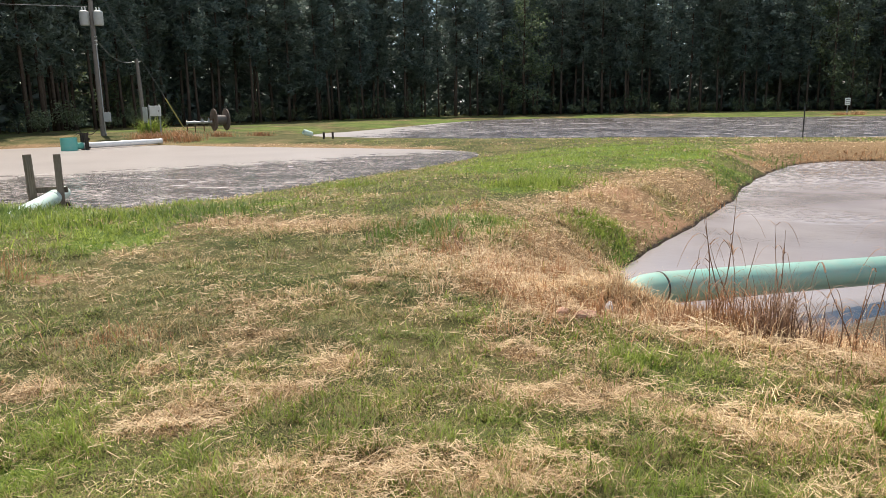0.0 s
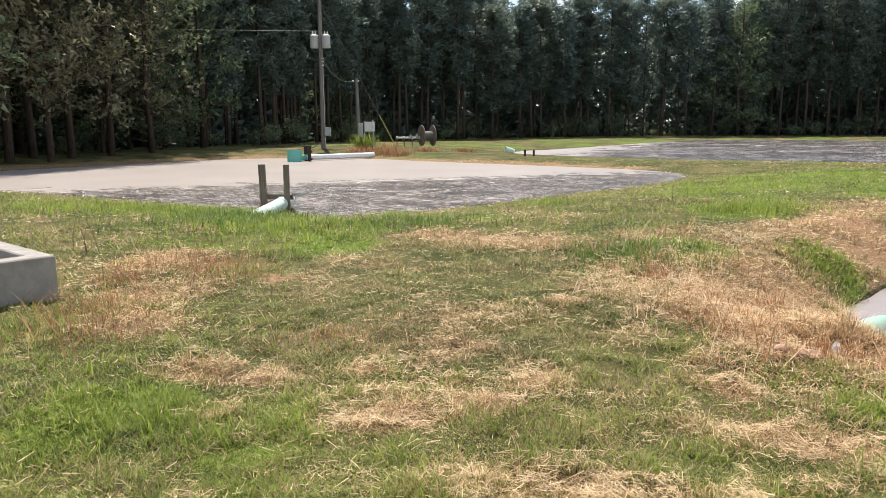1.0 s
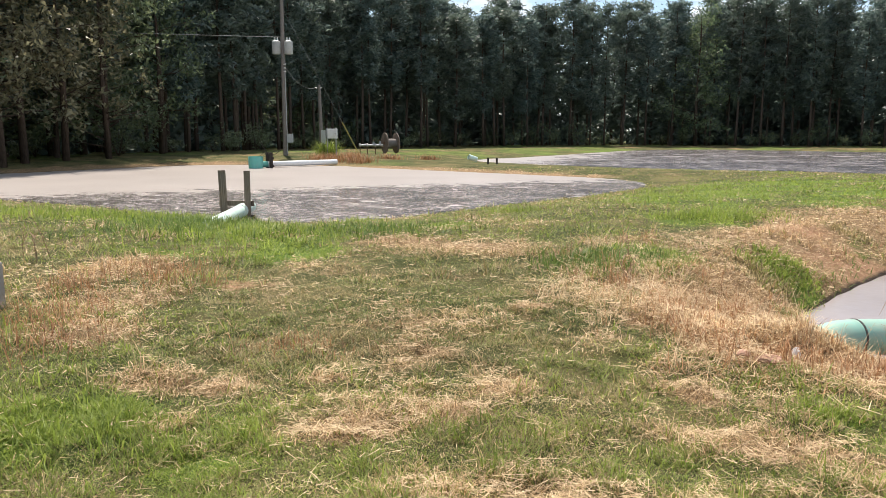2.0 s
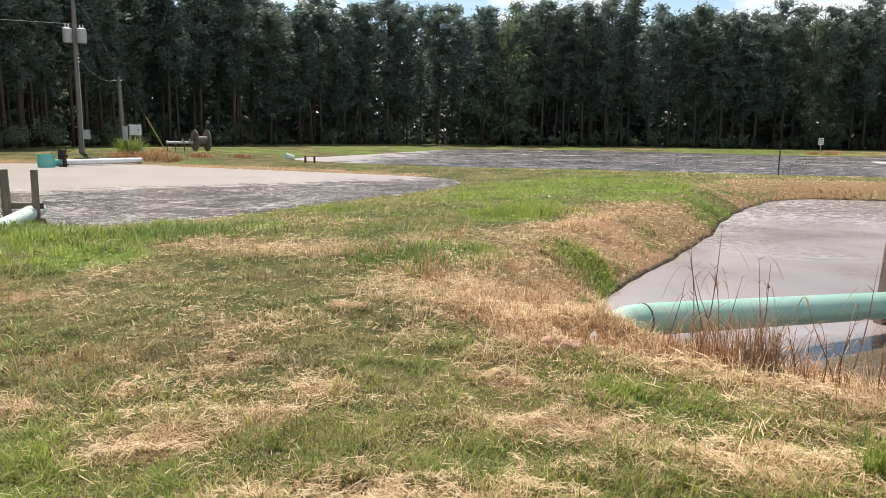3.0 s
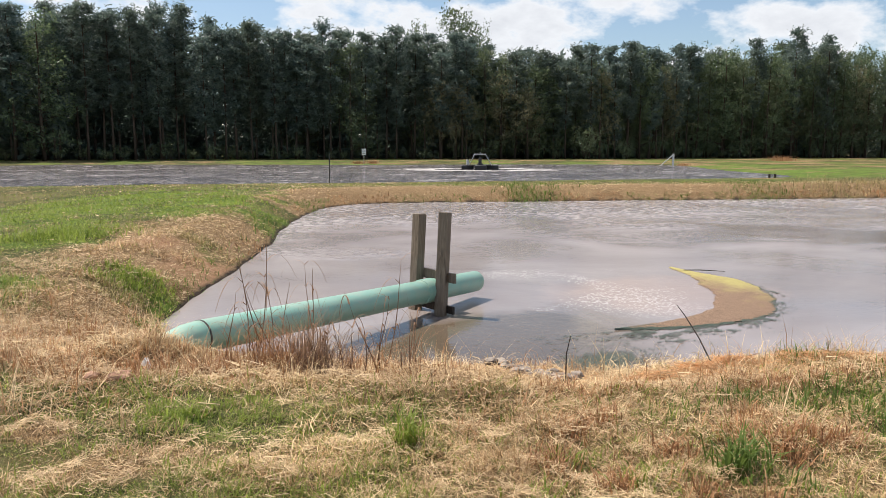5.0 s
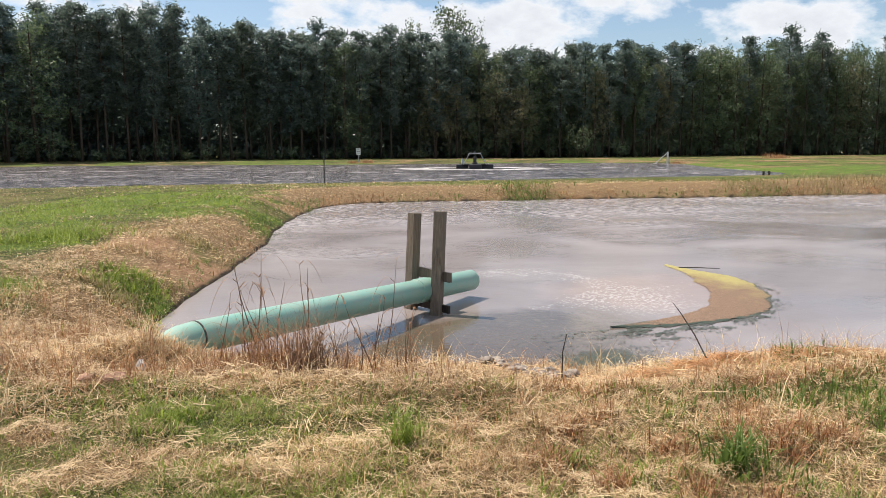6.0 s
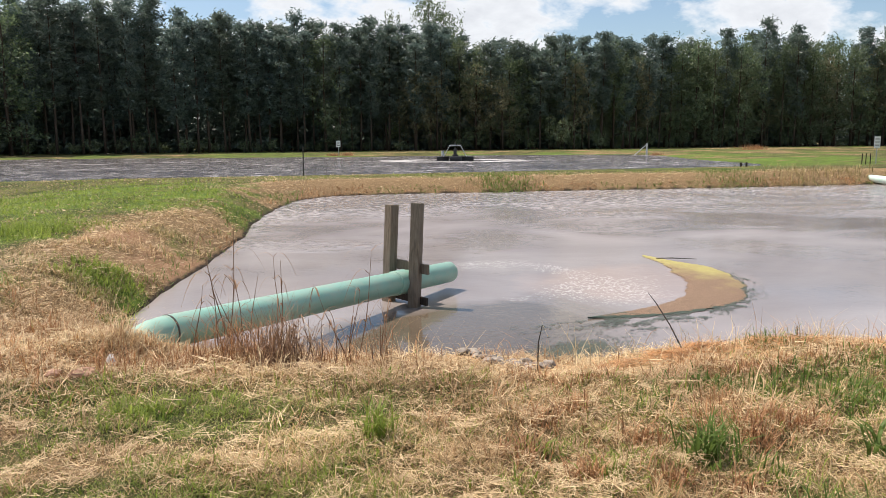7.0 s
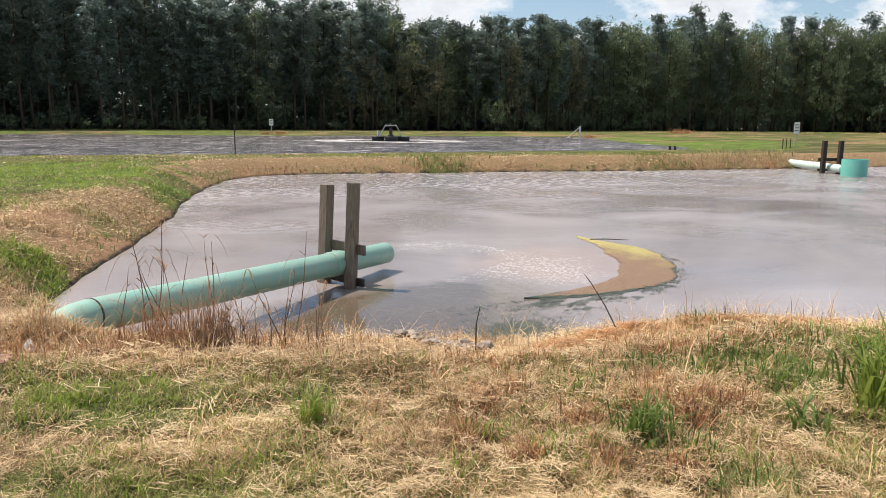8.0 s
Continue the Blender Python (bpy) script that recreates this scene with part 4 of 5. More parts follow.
cable(POLE + Vector((-0.15, -0.1, 8.25)), (-74, 22, 9.4), 0.5, 0.020, "thin pale overhead power wire to the pole")
cable(POLE + Vector((0.3, -0.2, 6.1)), POLE2 + Vector((-0.2, 0, 4.95)), 0.55, 0.024, "sagging twisted service cable between the two poles")
ANCHOR = Vector((-19.0, 55.0, 0))
t = thing("guy_wire", "steel guy wire with a yellow plastic guard", "guy wire")
g_top = POLE + Vector((0.1, 0, 10.2))
part("strand", Shape().tube([g_top, ANCHOR], 0.014, 5), WIRE, t)
part("guard", Shape().tube([ANCHOR.lerp(g_top, 0.01), ANCHOR.lerp(g_top, 0.23)], 0.04, 8), YELLOW, t, "yellow plastic guard")

# control panel on two legs
t = thing("control_panel", "white control panel on two thin posts", "electric panel")
CP = Vector((-20.1, 52.4, 0))
for k in (-0.42, 0.28):
    part("leg", Shape().box(CP + Vector((k, 0, 0.85)), (0.08, 0.08, 2.1), None, 0.004), GREY_METAL, t)
panel = part("cabinet", Shape().box(CP + Vector((0.05, -0.12, 1.48)), (0.72, 0.22, 0.72)), WHITE, t)
part("door_panel", Shape().box(CP + Vector((0.05, -0.24, 1.48)), (0.62, 0.02, 0.62)), WHITE, panel)
part("latch", Shape().box(CP + Vector((0.30, -0.26, 1.48)), (0.04, 0.03, 0.12)), DARK_STEEL, panel)

# cable reel: two timber flanges on a drum
RC = Vector((-15.95, 53.5, 0.78))
axis = Vector((0.80, 0.60, 0))
t = thing("cable_reel", "large weathered wooden cable reel standing in the grass", "cable reel")
for side in (-0.44, 0.44):
    c = RC + axis * side
    flange = part("flange", Shape().tube([c - axis * 0.035, c - axis * 0.03, c + axis * 0.03, c + axis * 0.035], [0.75, 0.77, 0.77, 0.75], 32), REEL_WOOD, t, smooth=True)
    out = 1 if side > 0 else -1
    for k in range(6):
        a = k * math.pi / 6
        up = Vector((0, 0, 1)) * math.sin(a) + Vector((-axis.y, axis.x, 0)) * math.cos(a)
        m = Matrix((up, axis, up.cross(axis))).transposed().to_4x4()
        part("board", Shape().box(c + axis * out * 0.045, (1.30, 0.02, 0.10), m, 0.004), REEL_WOOD, flange)
    part("hub", Shape().tube([c, c + axis * out * 0.08], 0.11, 12), RUST, flange)
part("drum", Shape().tube([RC - axis * 0.42, RC + axis * 0.42], 0.30, 24), REEL_WOOD, t, smooth=True)
part("cable_wrap", Shape().tube([RC - axis * 0.39, RC - axis * 0.1, RC + axis * 0.1, RC + axis * 0.39], [0.31, 0.33, 0.33, 0.31], 24), POLE_WOOD, t, "grey wound cable", True)

# idle pump pipework beside the reel
t = thing("pipe_manifold", "grey flanged pump pipework on short rusty legs", "pipework")
PM = Vector((-18.3, 53.2, 0.62))
part("run", Shape().tube([PM, PM + Vector((1.9, 0.35, 0))], 0.085, 12), PAINT_GREY, t, smooth=True)
for u in (0.05, 0.5, 1.0, 1.5):
    c = PM + Vector((1.9, 0.35, 0)) * (u / 1.6)
    part("flange", Shape().tube([c - Vector((0.03, 0, 0)), c + Vector((0.03, 0, 0))], 0.15, 12), GREY_METAL, t)
    part("leg", Shape().tube([c, Vector((c.x, c.y, -0.05))], 0.035, 6), RUST, t)
for u in (0.9, 1.3):
    c = PM + Vector((1.9, 0.35, 0)) * (u / 1.6)
    valve = part("valve", Shape().tube([c, c + Vector((0, 0, 0.18)), c + Vector((0, 0, 0.32))], [0.11, 0.09, 0.03], 10), PAINT_GREY, t)
    part("handwheel", Shape().tube([c + Vector((0, 0, 0.32)), c + Vector((0, 0, 0.345))], 0.13, 14), RUST, valve)

# bleached pipe end lying by the farther pond
outfall((-7.35, 41.6, 0.06), (-7.75, 41.3, 0.22), 0.15, PALE_PIPE, "short bleached green pipe end sticking out of the grass")
for k in (0, 1):
    st = tagged(part("stub_post", Shape().tube([(-6.7 + 0.5 * k, 41.7, -0.2), (-6.7 + 0.5 * k, 41.7, 0.16)], 0.06, 8), DARK_WOOD), "short dark post stub in the grass", "post", "stub posts")

# ---- aerator ----
AE = Vector((45.3, 59.6, -0.6))
ae_u = Vector((0.80, -0.60, 0))
ae_v = Vector((0.60, 0.80, 0))
t = thing("aerator", "floating pond aerator with black floats and a grey frame", "aerator")
for u, v in ((-1.25, 0.5), (0.05, -0.75), (1.25, 0.4)):
    c = AE + ae_u * u + ae_v * v
    part("float", Shape().box(c + Vector((0, 0, 0.16)), (1.25, 0.75, 0.55), turned(-36.9), 0.10), BLACK, t, smooth=True)
part("deck", Shape().box(AE + Vector((0, 0, 0.42)), (2.6, 0.5, 0.07), turned(-36.9)), DARK_STEEL, t)
for s in (-1, 1):
    for w in (-0.3, 0.3):
        part("leg", Shape().tube([AE + ae_u * 1.15 * s + ae_v * w + Vector((0, 0, 0.42)), AE + ae_u * 0.55 * s + ae_v * w * 0.6 + Vector((0, 0, 1.52))], 0.038, 8), GREY_METAL, t)
part("top_rail", Shape().tube([AE + ae_u * -0.6 + Vector((0, 0, 1.52)), AE + ae_u * 0.6 + Vector((0, 0, 1.52))], 0.06, 8), GREY_METAL, t)
part("motor", Shape().tube([AE + Vector((0, 0, 0.44)), AE + Vector((0, 0, 0.62)), AE + Vector((0, 0, 0.66)), AE + Vector((0, 0, 1.15)), AE + Vector((0, 0, 1.30))], [0.30, 0.26, 0.17, 0.17, 0.08], 16), DARK_STEEL, t, smooth=True)
part("finial", Shape().tube([AE + Vector((0, 0, 1.5)), AE + Vector((0, 0, 1.78))], 0.035, 6), GREY_METAL, t)
part("junction_box", Shape().box(AE + ae_u * -1.25 + ae_v * 0.2 + Vector((0, 0, 0.75)), (0.22, 0.2, 0.5)), PAINT_GREY, t)


def foam(cx, cy, level, r_in, r_out, stretch, seed):
    """A ragged drift of foam round a hole, thin on the water."""
    n, rings = 90, 6
    v, f = [], []
    for k in range(rings):
        for i in range(n):
            a = 2 * math.pi * i / n
            jag = 1 + 0.22 * noise.noise(Vector((math.cos(a) * 2.4, math.sin(a) * 2.4, seed))) + 0.10 * noise.noise(Vector((math.cos(a) * 9, math.sin(a) * 9, seed + k * 0.3)))
            r = (r_in + (r_out - r_in) * k / (rings - 1)) * jag
            p = ae_u * math.cos(a) * r * stretch + ae_v * math.sin(a) * r
            v.append((cx + p.x, cy + p.y, level + (0.02 if 0 < k < rings - 1 else 0.002)))
    f = [[k * n + i, k * n + (i + 1) % n, (k + 1) * n + (i + 1) % n, (k + 1) * n + i] for k in range(rings - 1) for i in range(n)]
    return tagged(part("foam", Shape().add(v, f), FOAM), "ring of white foam drifting round the aerator", "foam", kind="stuff")


foam(45.3, 59.6, -0.598, 3.0, 5.0, 1.55, 2)

# ---- signs, stakes and posts along the far banks ----


def sign(x, y, board, top, post_r, label, bars=3, brush=False):
    t = thing("warning_sign", label, "sign", "bank signs")
    z = land_at(x, y)
    face = math.degrees(math.atan2(-x, y))
    d = Vector((-x, -y, 0)).normalized()
    part("post", Shape().tube([(x, y, z - 0.4), (x, y, top)], post_r, 8), GREY_METAL, t)
    c = Vector((x, y, top - board[1] / 2)) + d * (post_r + 0.02)
    b = part("board", Shape().box(c, (board[0], 0.02, board[1]), turned(face), 0.004), WHITE, t)
    for k in range(bars):
        part("text_bar", Shape().box(c + d * 0.014 + Vector((0, 0, board[1] * (0.28 - 0.26 * k))), (board[0] * 0.7, 0.006, board[1] * 0.07), turned(face), 0), INK, b)
    return t


sign(46.4, 86.2, (0.55, 0.82), 1.42, 0.05, "white sign board on a metal post on the far bank")
sign(53.1, 23.1, (0.36, 0.78), 1.60, 0.035, "narrow white sign on a post on the grassy berm")
for k, (x, y) in enumerate(((51.90, 23.45), (52.05, 23.27), (52.20, 23.06))):
    tagged(part("stake", Shape().box((x, y, land_at(x, y) + 0.25), (0.05, 0.05, 0.95), turned(20 * k), 0.004), DARK_WOOD), "thin wooden stake in the grassy berm", "stake", "stakes on the berm")
for x, y in ((48.5, 29.7), (49.1, 30.5)):
    tagged(part("stub_post", Shape().box((x, y, land_at(x, y) - 0.05), (0.14, 0.14, 0.7), turned(25), 0.02), DARK_WOOD), "short dark post stub at the water's edge", "post", "stub posts")
tagged(part("gauge_rod", Shape().tube([(19.7, 40.9, -1.0), (19.72, 40.9, 1.15)], 0.035, 8), DARK_STEEL), "thin dark gauge rod standing at the pond's edge", "rod")
t = thing("davit_post", "pale grey post with a slanting brace on the far bank", "post")
DP = Vector((76.4, 60.6, land_at(76.4, 60.6)))
part("mast", Shape().box(DP + Vector((0, 0, 0.85)), (0.20, 0.20, 1.9), turned(20), 0.02), PAINT_GREY, t)
part("brace", Shape().tube([DP + Vector((0, 0, 1.7)), DP + Vector((-0.9, 1.2, 0.3))], 0.06, 8), GREY_METAL, t)
part("base_block", Shape().box(DP + Vector((-0.9, 1.2, 0.15)), (0.9, 0.5, 0.4), turned(40), 0.05), CONCRETE, t)

# ---- stones and litter ----
stone_rng = np.random.default_rng(21)
for k in range(34):
    u = stone_rng.random()
    x, y, s = 3.95 + 0.22 * u + stone_rng.normal(0, 0.06), 4.90 - 0.75 * u + stone_rng.normal(0, 0.06), stone_rng.uniform(0.025, 0.068)
    tagged(part("stone", Shape().lump((x, y, land_at(x, y) + 0.10 + s * 0.6 * stone_rng.random()), (s, s * 0.8, s * 0.6), k + 1), STONE), "broken pale stone at the pond's edge", "stone", "stones on the bank")
tagged(part("stone", Shape().lump((1.06, 5.38, land_at(1.06, 5.38) + 0.03), (0.095, 0.05, 0.035), 31), RED_STONE), "flat pinkish stone lying in the straw", "stone", "stones in the straw")
tagged(part("stone", Shape().lump((0.88, 5.42, land_at(0.88, 5.42) + 0.04), (0.05, 0.04, 0.025), 35), RED_STONE), "small reddish stone lying in the straw", "stone", "stones in the straw")
tagged(part("plastic_bag", Shape().lump((1.30, 5.70, land_at(1.30, 5.70) + 0.06), (0.03, 0.03, 0.07), 41), WHITE), "crumpled white plastic scrap beside the pipe", "litter")

# ---- algae mat ----
SPINE = np.array([(11.15, 8.75), (10.95, 8.1), (10.80, 7.5), (10.35, 6.9), (9.9, 6.4), (9.1, 5.92), (8.4, 5.74), (7.6, 5.8), (7.1, 5.95), (6.75, 6.06)])
HALF = np.array([0.04, 0.15, 0.36, 0.40, 0.44, 0.40, 0.30, 0.18, 0.10, 0.005])
u_s = np.linspace(0, 9, 120)
sx, sy, sw = np.interp(u_s, range(10), SPINE[:, 0]), np.interp(u_s, range(10), SPINE[:, 1]), np.interp(u_s, range(10), HALF)
for _ in range(8):
    sx[1:-1], sy[1:-1], sw[1:-1] = [(a[:-2] + 2 * a[1:-1] + a[2:]) / 4 for a in (sx, sy, sw)]
tx, ty = np.gradient(sx), np.gradient(sy)
tl = np.hypot(tx, ty)
av, bloom, rim = [], [], []
for i in range(120):
    for j in range(13):
        w = -1 + j / 6
        ww = w * sw[i] * (1 + 0.30 * (value_noise(sx[i] + w, sy[i], 0.35, 3) - 0.5) + 0.30 * (value_noise(sx[i] * 1.7 + w, sy[i] * 1.7, 0.09, 6) - 0.5))
        edge_in = 1 - abs(w) ** 4
        av.append((sx[i] - ty[i] / tl[i] * ww, sy[i] + tx[i] / tl[i] * ww, -0.594 + 0.018 * edge_in))
        bloom.append(max(0.0, 1.0 - u_s[i] / 5.6) * (0.75 + 0.25 * w) * 1.8)
        rim.append(max(0.0, (u_s[i] - 5.5) / 3.6) + 0.35 * (abs(w) > 0.95) + (0.4 if w > 0.7 and u_s[i] > 2.5 else 0.0))
af = [[i * 13 + j, i * 13 + j + 1, (i + 1) * 13 + j + 1, (i + 1) * 13 + j] for i in range(119) for j in range(12)]
al = mesh_from("algae_mat", av, af, ALGAE)
attribute(al, "bloom", bloom)
attribute(al, "rim", rim)
tagged(new("algae_mat", al), "curved mat of brown and yellow algae floating on the pond", "algae")
fr = np.random.default_rng(9)
NF = 5200
u_t = np.linspace(0, 9, 120)
fu = 9 - np.abs(fr.normal(0, 3.0, NF)) % 7.5
off = np.interp(fu, u_t, sw) * 0.9 + np.abs(fr.normal(0, 1, NF)) * (0.10 + 0.26 * ease(4.5, 9, fu))
off *= 1 + 0.5 * (value_noise(fu * 3, off * 9, 0.6, 8) - 0.5)
f_tx, f_ty = np.interp(fu, u_t, tx / tl), np.interp(fu, u_t, ty / tl)
fx, fy = np.interp(fu, u_t, sx) - f_ty * off, np.interp(fu, u_t, sy) + f_tx * off
tail = np.maximum(fr.normal(0.1, 0.45, NF), 0) * ease(7.8, 9, fu)  # the wisps trail on past the mat's thin end
fx, fy = fx + f_tx * tail * 1.6, fy + f_ty * tail * 1.6
px_, py_ = fr.normal(5.60, 0.30, 3600), fr.normal(5.16, 0.17, 3600)
ok_f = value_noise(fx, fy * 2.2, 0.22, 4) > 0.36
fx, fy, f_a = np.concatenate([fx[ok_f], px_]), np.concatenate([fy[ok_f], py_]), np.concatenate([np.arctan2(f_ty, f_tx)[ok_f], fr.uniform(-0.9, 0.3, 3600)])
f_a = f_a + fr.normal(0, 0.3, len(fx))
f_l, f_w = fr.uniform(0.006, 0.040, len(fx)), fr.uniform(0.003, 0.007, len(fx))
f_z = -0.594 + fr.uniform(0, 0.004, len(fx))
fv = np.stack([np.stack([fx + np.cos(f_a) * f_l * a - np.sin(f_a) * f_w * b, fy + np.sin(f_a) * f_l * a + np.cos(f_a) * f_w * b, f_z], -1) for a, b in ((-1, 0), (0.1, -1), (1, 0.2), (-0.1, 1))], 1).reshape(-1, 3)
tagged(new("algae_flakes", mesh_from("algae_flakes", fv, np.arange(len(fv)).reshape(-1, 4), ALGAE_DARK)), "loose dark green algae wisps round the mat", "algae", kind="stuff")
tagged(part("driftwood", Shape().tube([(11.0, 8.35, -0.57), (11.2, 8.15, -0.56), (11.5, 7.85, -0.57)], [0.008, 0.010, 0.005], 6), DARK_WOOD), "thin dark stick lying on the algae", "stick", "sticks")
tagged(part("stick", Shape().tube([(5.20, 3.60, -0.15), (5.26, 3.78, 0.02), (5.33, 3.98, 0.16), (5.32, 4.06, 0.24)], [0.007, 0.006, 0.005, 0.002], 6), DARK_WOOD), "bare dead stick leaning out of the straw bank", "stick", "sticks")
tagged(part("stick", Shape().tube([(3.98, 4.02, -0.2), (4.0, 4.04, 0.02), (4.03, 4.03, 0.16)], [0.006, 0.005, 0.003], 6), DARK_WOOD), "short dead twig upright on the bank", "stick", "sticks")


# ---- grass, straw and weeds ----
def blades(rng, x, y, length, width, lean, curl, tip_share=3, base=None):
    """Blades of grass: each starts on the ground, leans and curls over. Two quads or one triangle a blade."""
    n = len(x)
    z = (land(x, y) if base is None else base) + 0.001
    a = rng.uniform(0, 2 * math.pi, n)
    d = np.stack([np.cos(a), np.sin(a), np.zeros(n)], -1)
    s = np.stack([-np.sin(a), np.cos(a), np.zeros(n)], -1) * (width / 2)[:, None]
    p0 = np.stack([x, y, z], -1)
    up0, up1 = np.cos(lean), np.cos(np.minimum(lean + curl, 1.95))
    out0, out1 = np.sin(lean), np.sin(np.minimum(lean + curl, 1.95))
    m = p0 + (d * out0[:, None] + np.array([0, 0, 1]) * up0[:, None]) * (length * 0.55)[:, None]
    e = m + (d * out1[:, None] + np.array([0, 0, 1]) * up1[:, None]) * (length * 0.45)[:, None]
    if tip_share == 1:
        return np.stack([p0 - s, p0 + s, e], 1).reshape(-1, 3), np.arange(n * 3).reshape(-1, 3).tolist()
    v = np.stack([p0 - s, p0 + s, m + s * 0.8, m - s * 0.8, e], 1).reshape(-1, 3)
    k = np.arange(n)[:, None] * 5
    return v, (k + [[0, 1, 2, 3]]).tolist() + (k + [[3, 2, 4]]).tolist()


def litter_straw(rng, x, y, length, width, lift=0.02):
    """Cut straw lying about at a slight tilt."""
    n = len(x)
    a, tilt = rng.uniform(0, 2 * math.pi, n), rng.normal(0, 0.16, n)
    d = np.stack([np.cos(a) * np.cos(tilt), np.sin(a) * np.cos(tilt), np.sin(tilt)], -1) * (length / 2)[:, None]
    s = np.stack([-np.sin(a), np.cos(a), rng.normal(0, 0.5, n)], -1) * (width / 2)[:, None]
    c = np.stack([x, y, land(x, y) + rng.uniform(0.002, lift, n) + 0.055 * ease(0.45, 0.75, value_noise(x, y, 0.14, 55)) + np.abs(np.sin(tilt)) * length * 0.35], -1)
    b = np.stack([np.zeros(n), np.zeros(n), rng.uniform(0, 0.06, n) * length], -1)
    v = np.stack([c - d - s, c - d + s, c + d + b + s * 0.5, c + d + b - s * 0.5], 1).reshape(-1, 3)
    return v, np.arange(n * 4).reshape(-1, 4).tolist()


def stuff(name, pieces, material, label, category):
    v = np.concatenate([p[0] for p in pieces])
    f, off = [], 0
    for pv, pf in pieces:
        f += (np.array([q for q in pf if len(q) == 4]) + off).tolist() if any(len(q) == 4 for q in pf[:1]) else []
        f += (np.array([q for q in pf if len(q) == 3]) + off).tolist() if len(pf[-1]) == 3 else []
        off += len(pv)
    return tagged(new(name, mesh_from(name, v, f, material)), label, category, kind="stuff")


rng = np.random.default_rng(77)
N = 700000
rr = np.exp(rng.uniform(math.log(2.3), math.log(42), N))
aa = np.radians(rng.uniform(-50, 76, N))
bx, by = rr * np.sin(aa), rr * np.cos(aa)
b_sh = shores(bx, by)
ok = np.minimum(np.minimum(b_sh[0], b_sh[1]), b_sh[2]) > 0.06
bx, by, rr = bx[ok], by[ok], rr[ok]
dry, lush, bare, mud = cover(bx, by)
pick, shade = rng.random(len(bx)), fractal(bx, by, 0.6, 61)
in_box = (np.abs((bx + 5.44) * -0.902 + (by - 5.60) * 0.432 - 1.2) < 1.2) & (np.abs((bx + 5.44) * -0.432 + (by - 5.60) * -0.902 - 1.0) < 1.0)
live = (rng.random(len(bx)) > bare * 0.85) & ~in_box & (value_noise(bx, by, 0.11, 57) + value_noise(bx, by, 0.045, 58) > rng.uniform(0.45, 0.95, len(bx)))  # gaps between the tufts
is_straw = live & (pick < np.clip(dry * 1.2 - 0.07, 0.06 * (1 - ease(6, 11, rr)), 0.97))
is_lush = live & ~is_straw & (rng.random(len(bx)) < lush * 0.95)
is_olive = live & ~is_straw & ~is_lush & (rng.random(len(bx)) < 0.25 + 0.6 * ease(0.4, 0.65, shade))
is_green = live & ~is_straw & ~is_lush & ~is_olive


def turf_of(mask, lo, hi, lean, wide=1.0):
    out = []
    for near in (True, False):
        m = mask & ((rr < 7) == near)
        n = int(m.sum())
        if n:
            ln = rng.uniform(lo, hi, n) * (1 + 0.03 * rr[m]) * (0.45 + 1.35 * ease(0.32, 0.68, value_noise(bx[m], by[m], 0.17, 51))) * (1 - 0.45 * ease(8, 14, rr[m]))
            out.append(blades(rng, bx[m], by[m], ln, np.maximum(0.0034, 0.0011 * rr[m]) * wide * rng.uniform(0.7, 1.4, n), np.abs(rng.normal(lean, 0.35, n)), rng.uniform(0.1, 0.9, n), 3 if near and hi > 0.08 else 1))
    return out


stuff("grass", turf_of(is_green, 0.018, 0.046, 0.95), GRASS, "short mown green grass", "grass")
stuff("faded_grass", turf_of(is_olive, 0.018, 0.050, 1.0), OLIVE, "short faded olive grass", "grass")
stuff("lush_grass", turf_of(is_lush, 0.030, 0.082, 0.8, 1.35), LUSH, "longer bright green grass", "grass")
m = is_straw & (rng.random(len(bx)) < 0.70)
n = int(m.sum())
straws = [litter_straw(rng, bx[m], by[m], rng.uniform(0.02, 0.10, n), np.maximum(0.0027, 0.0007 * rr[m]) * rng.uniform(0.6, 1.5, n), 0.03)]
stuff("straw", straws, STRAW, "pale cut straw lying on the turf", "straw")
stuff("dry_grass", turf_of(is_straw & ~m, 0.035, 0.095, 1.0), DRY_TURF, "short dry brown grass", "grass")

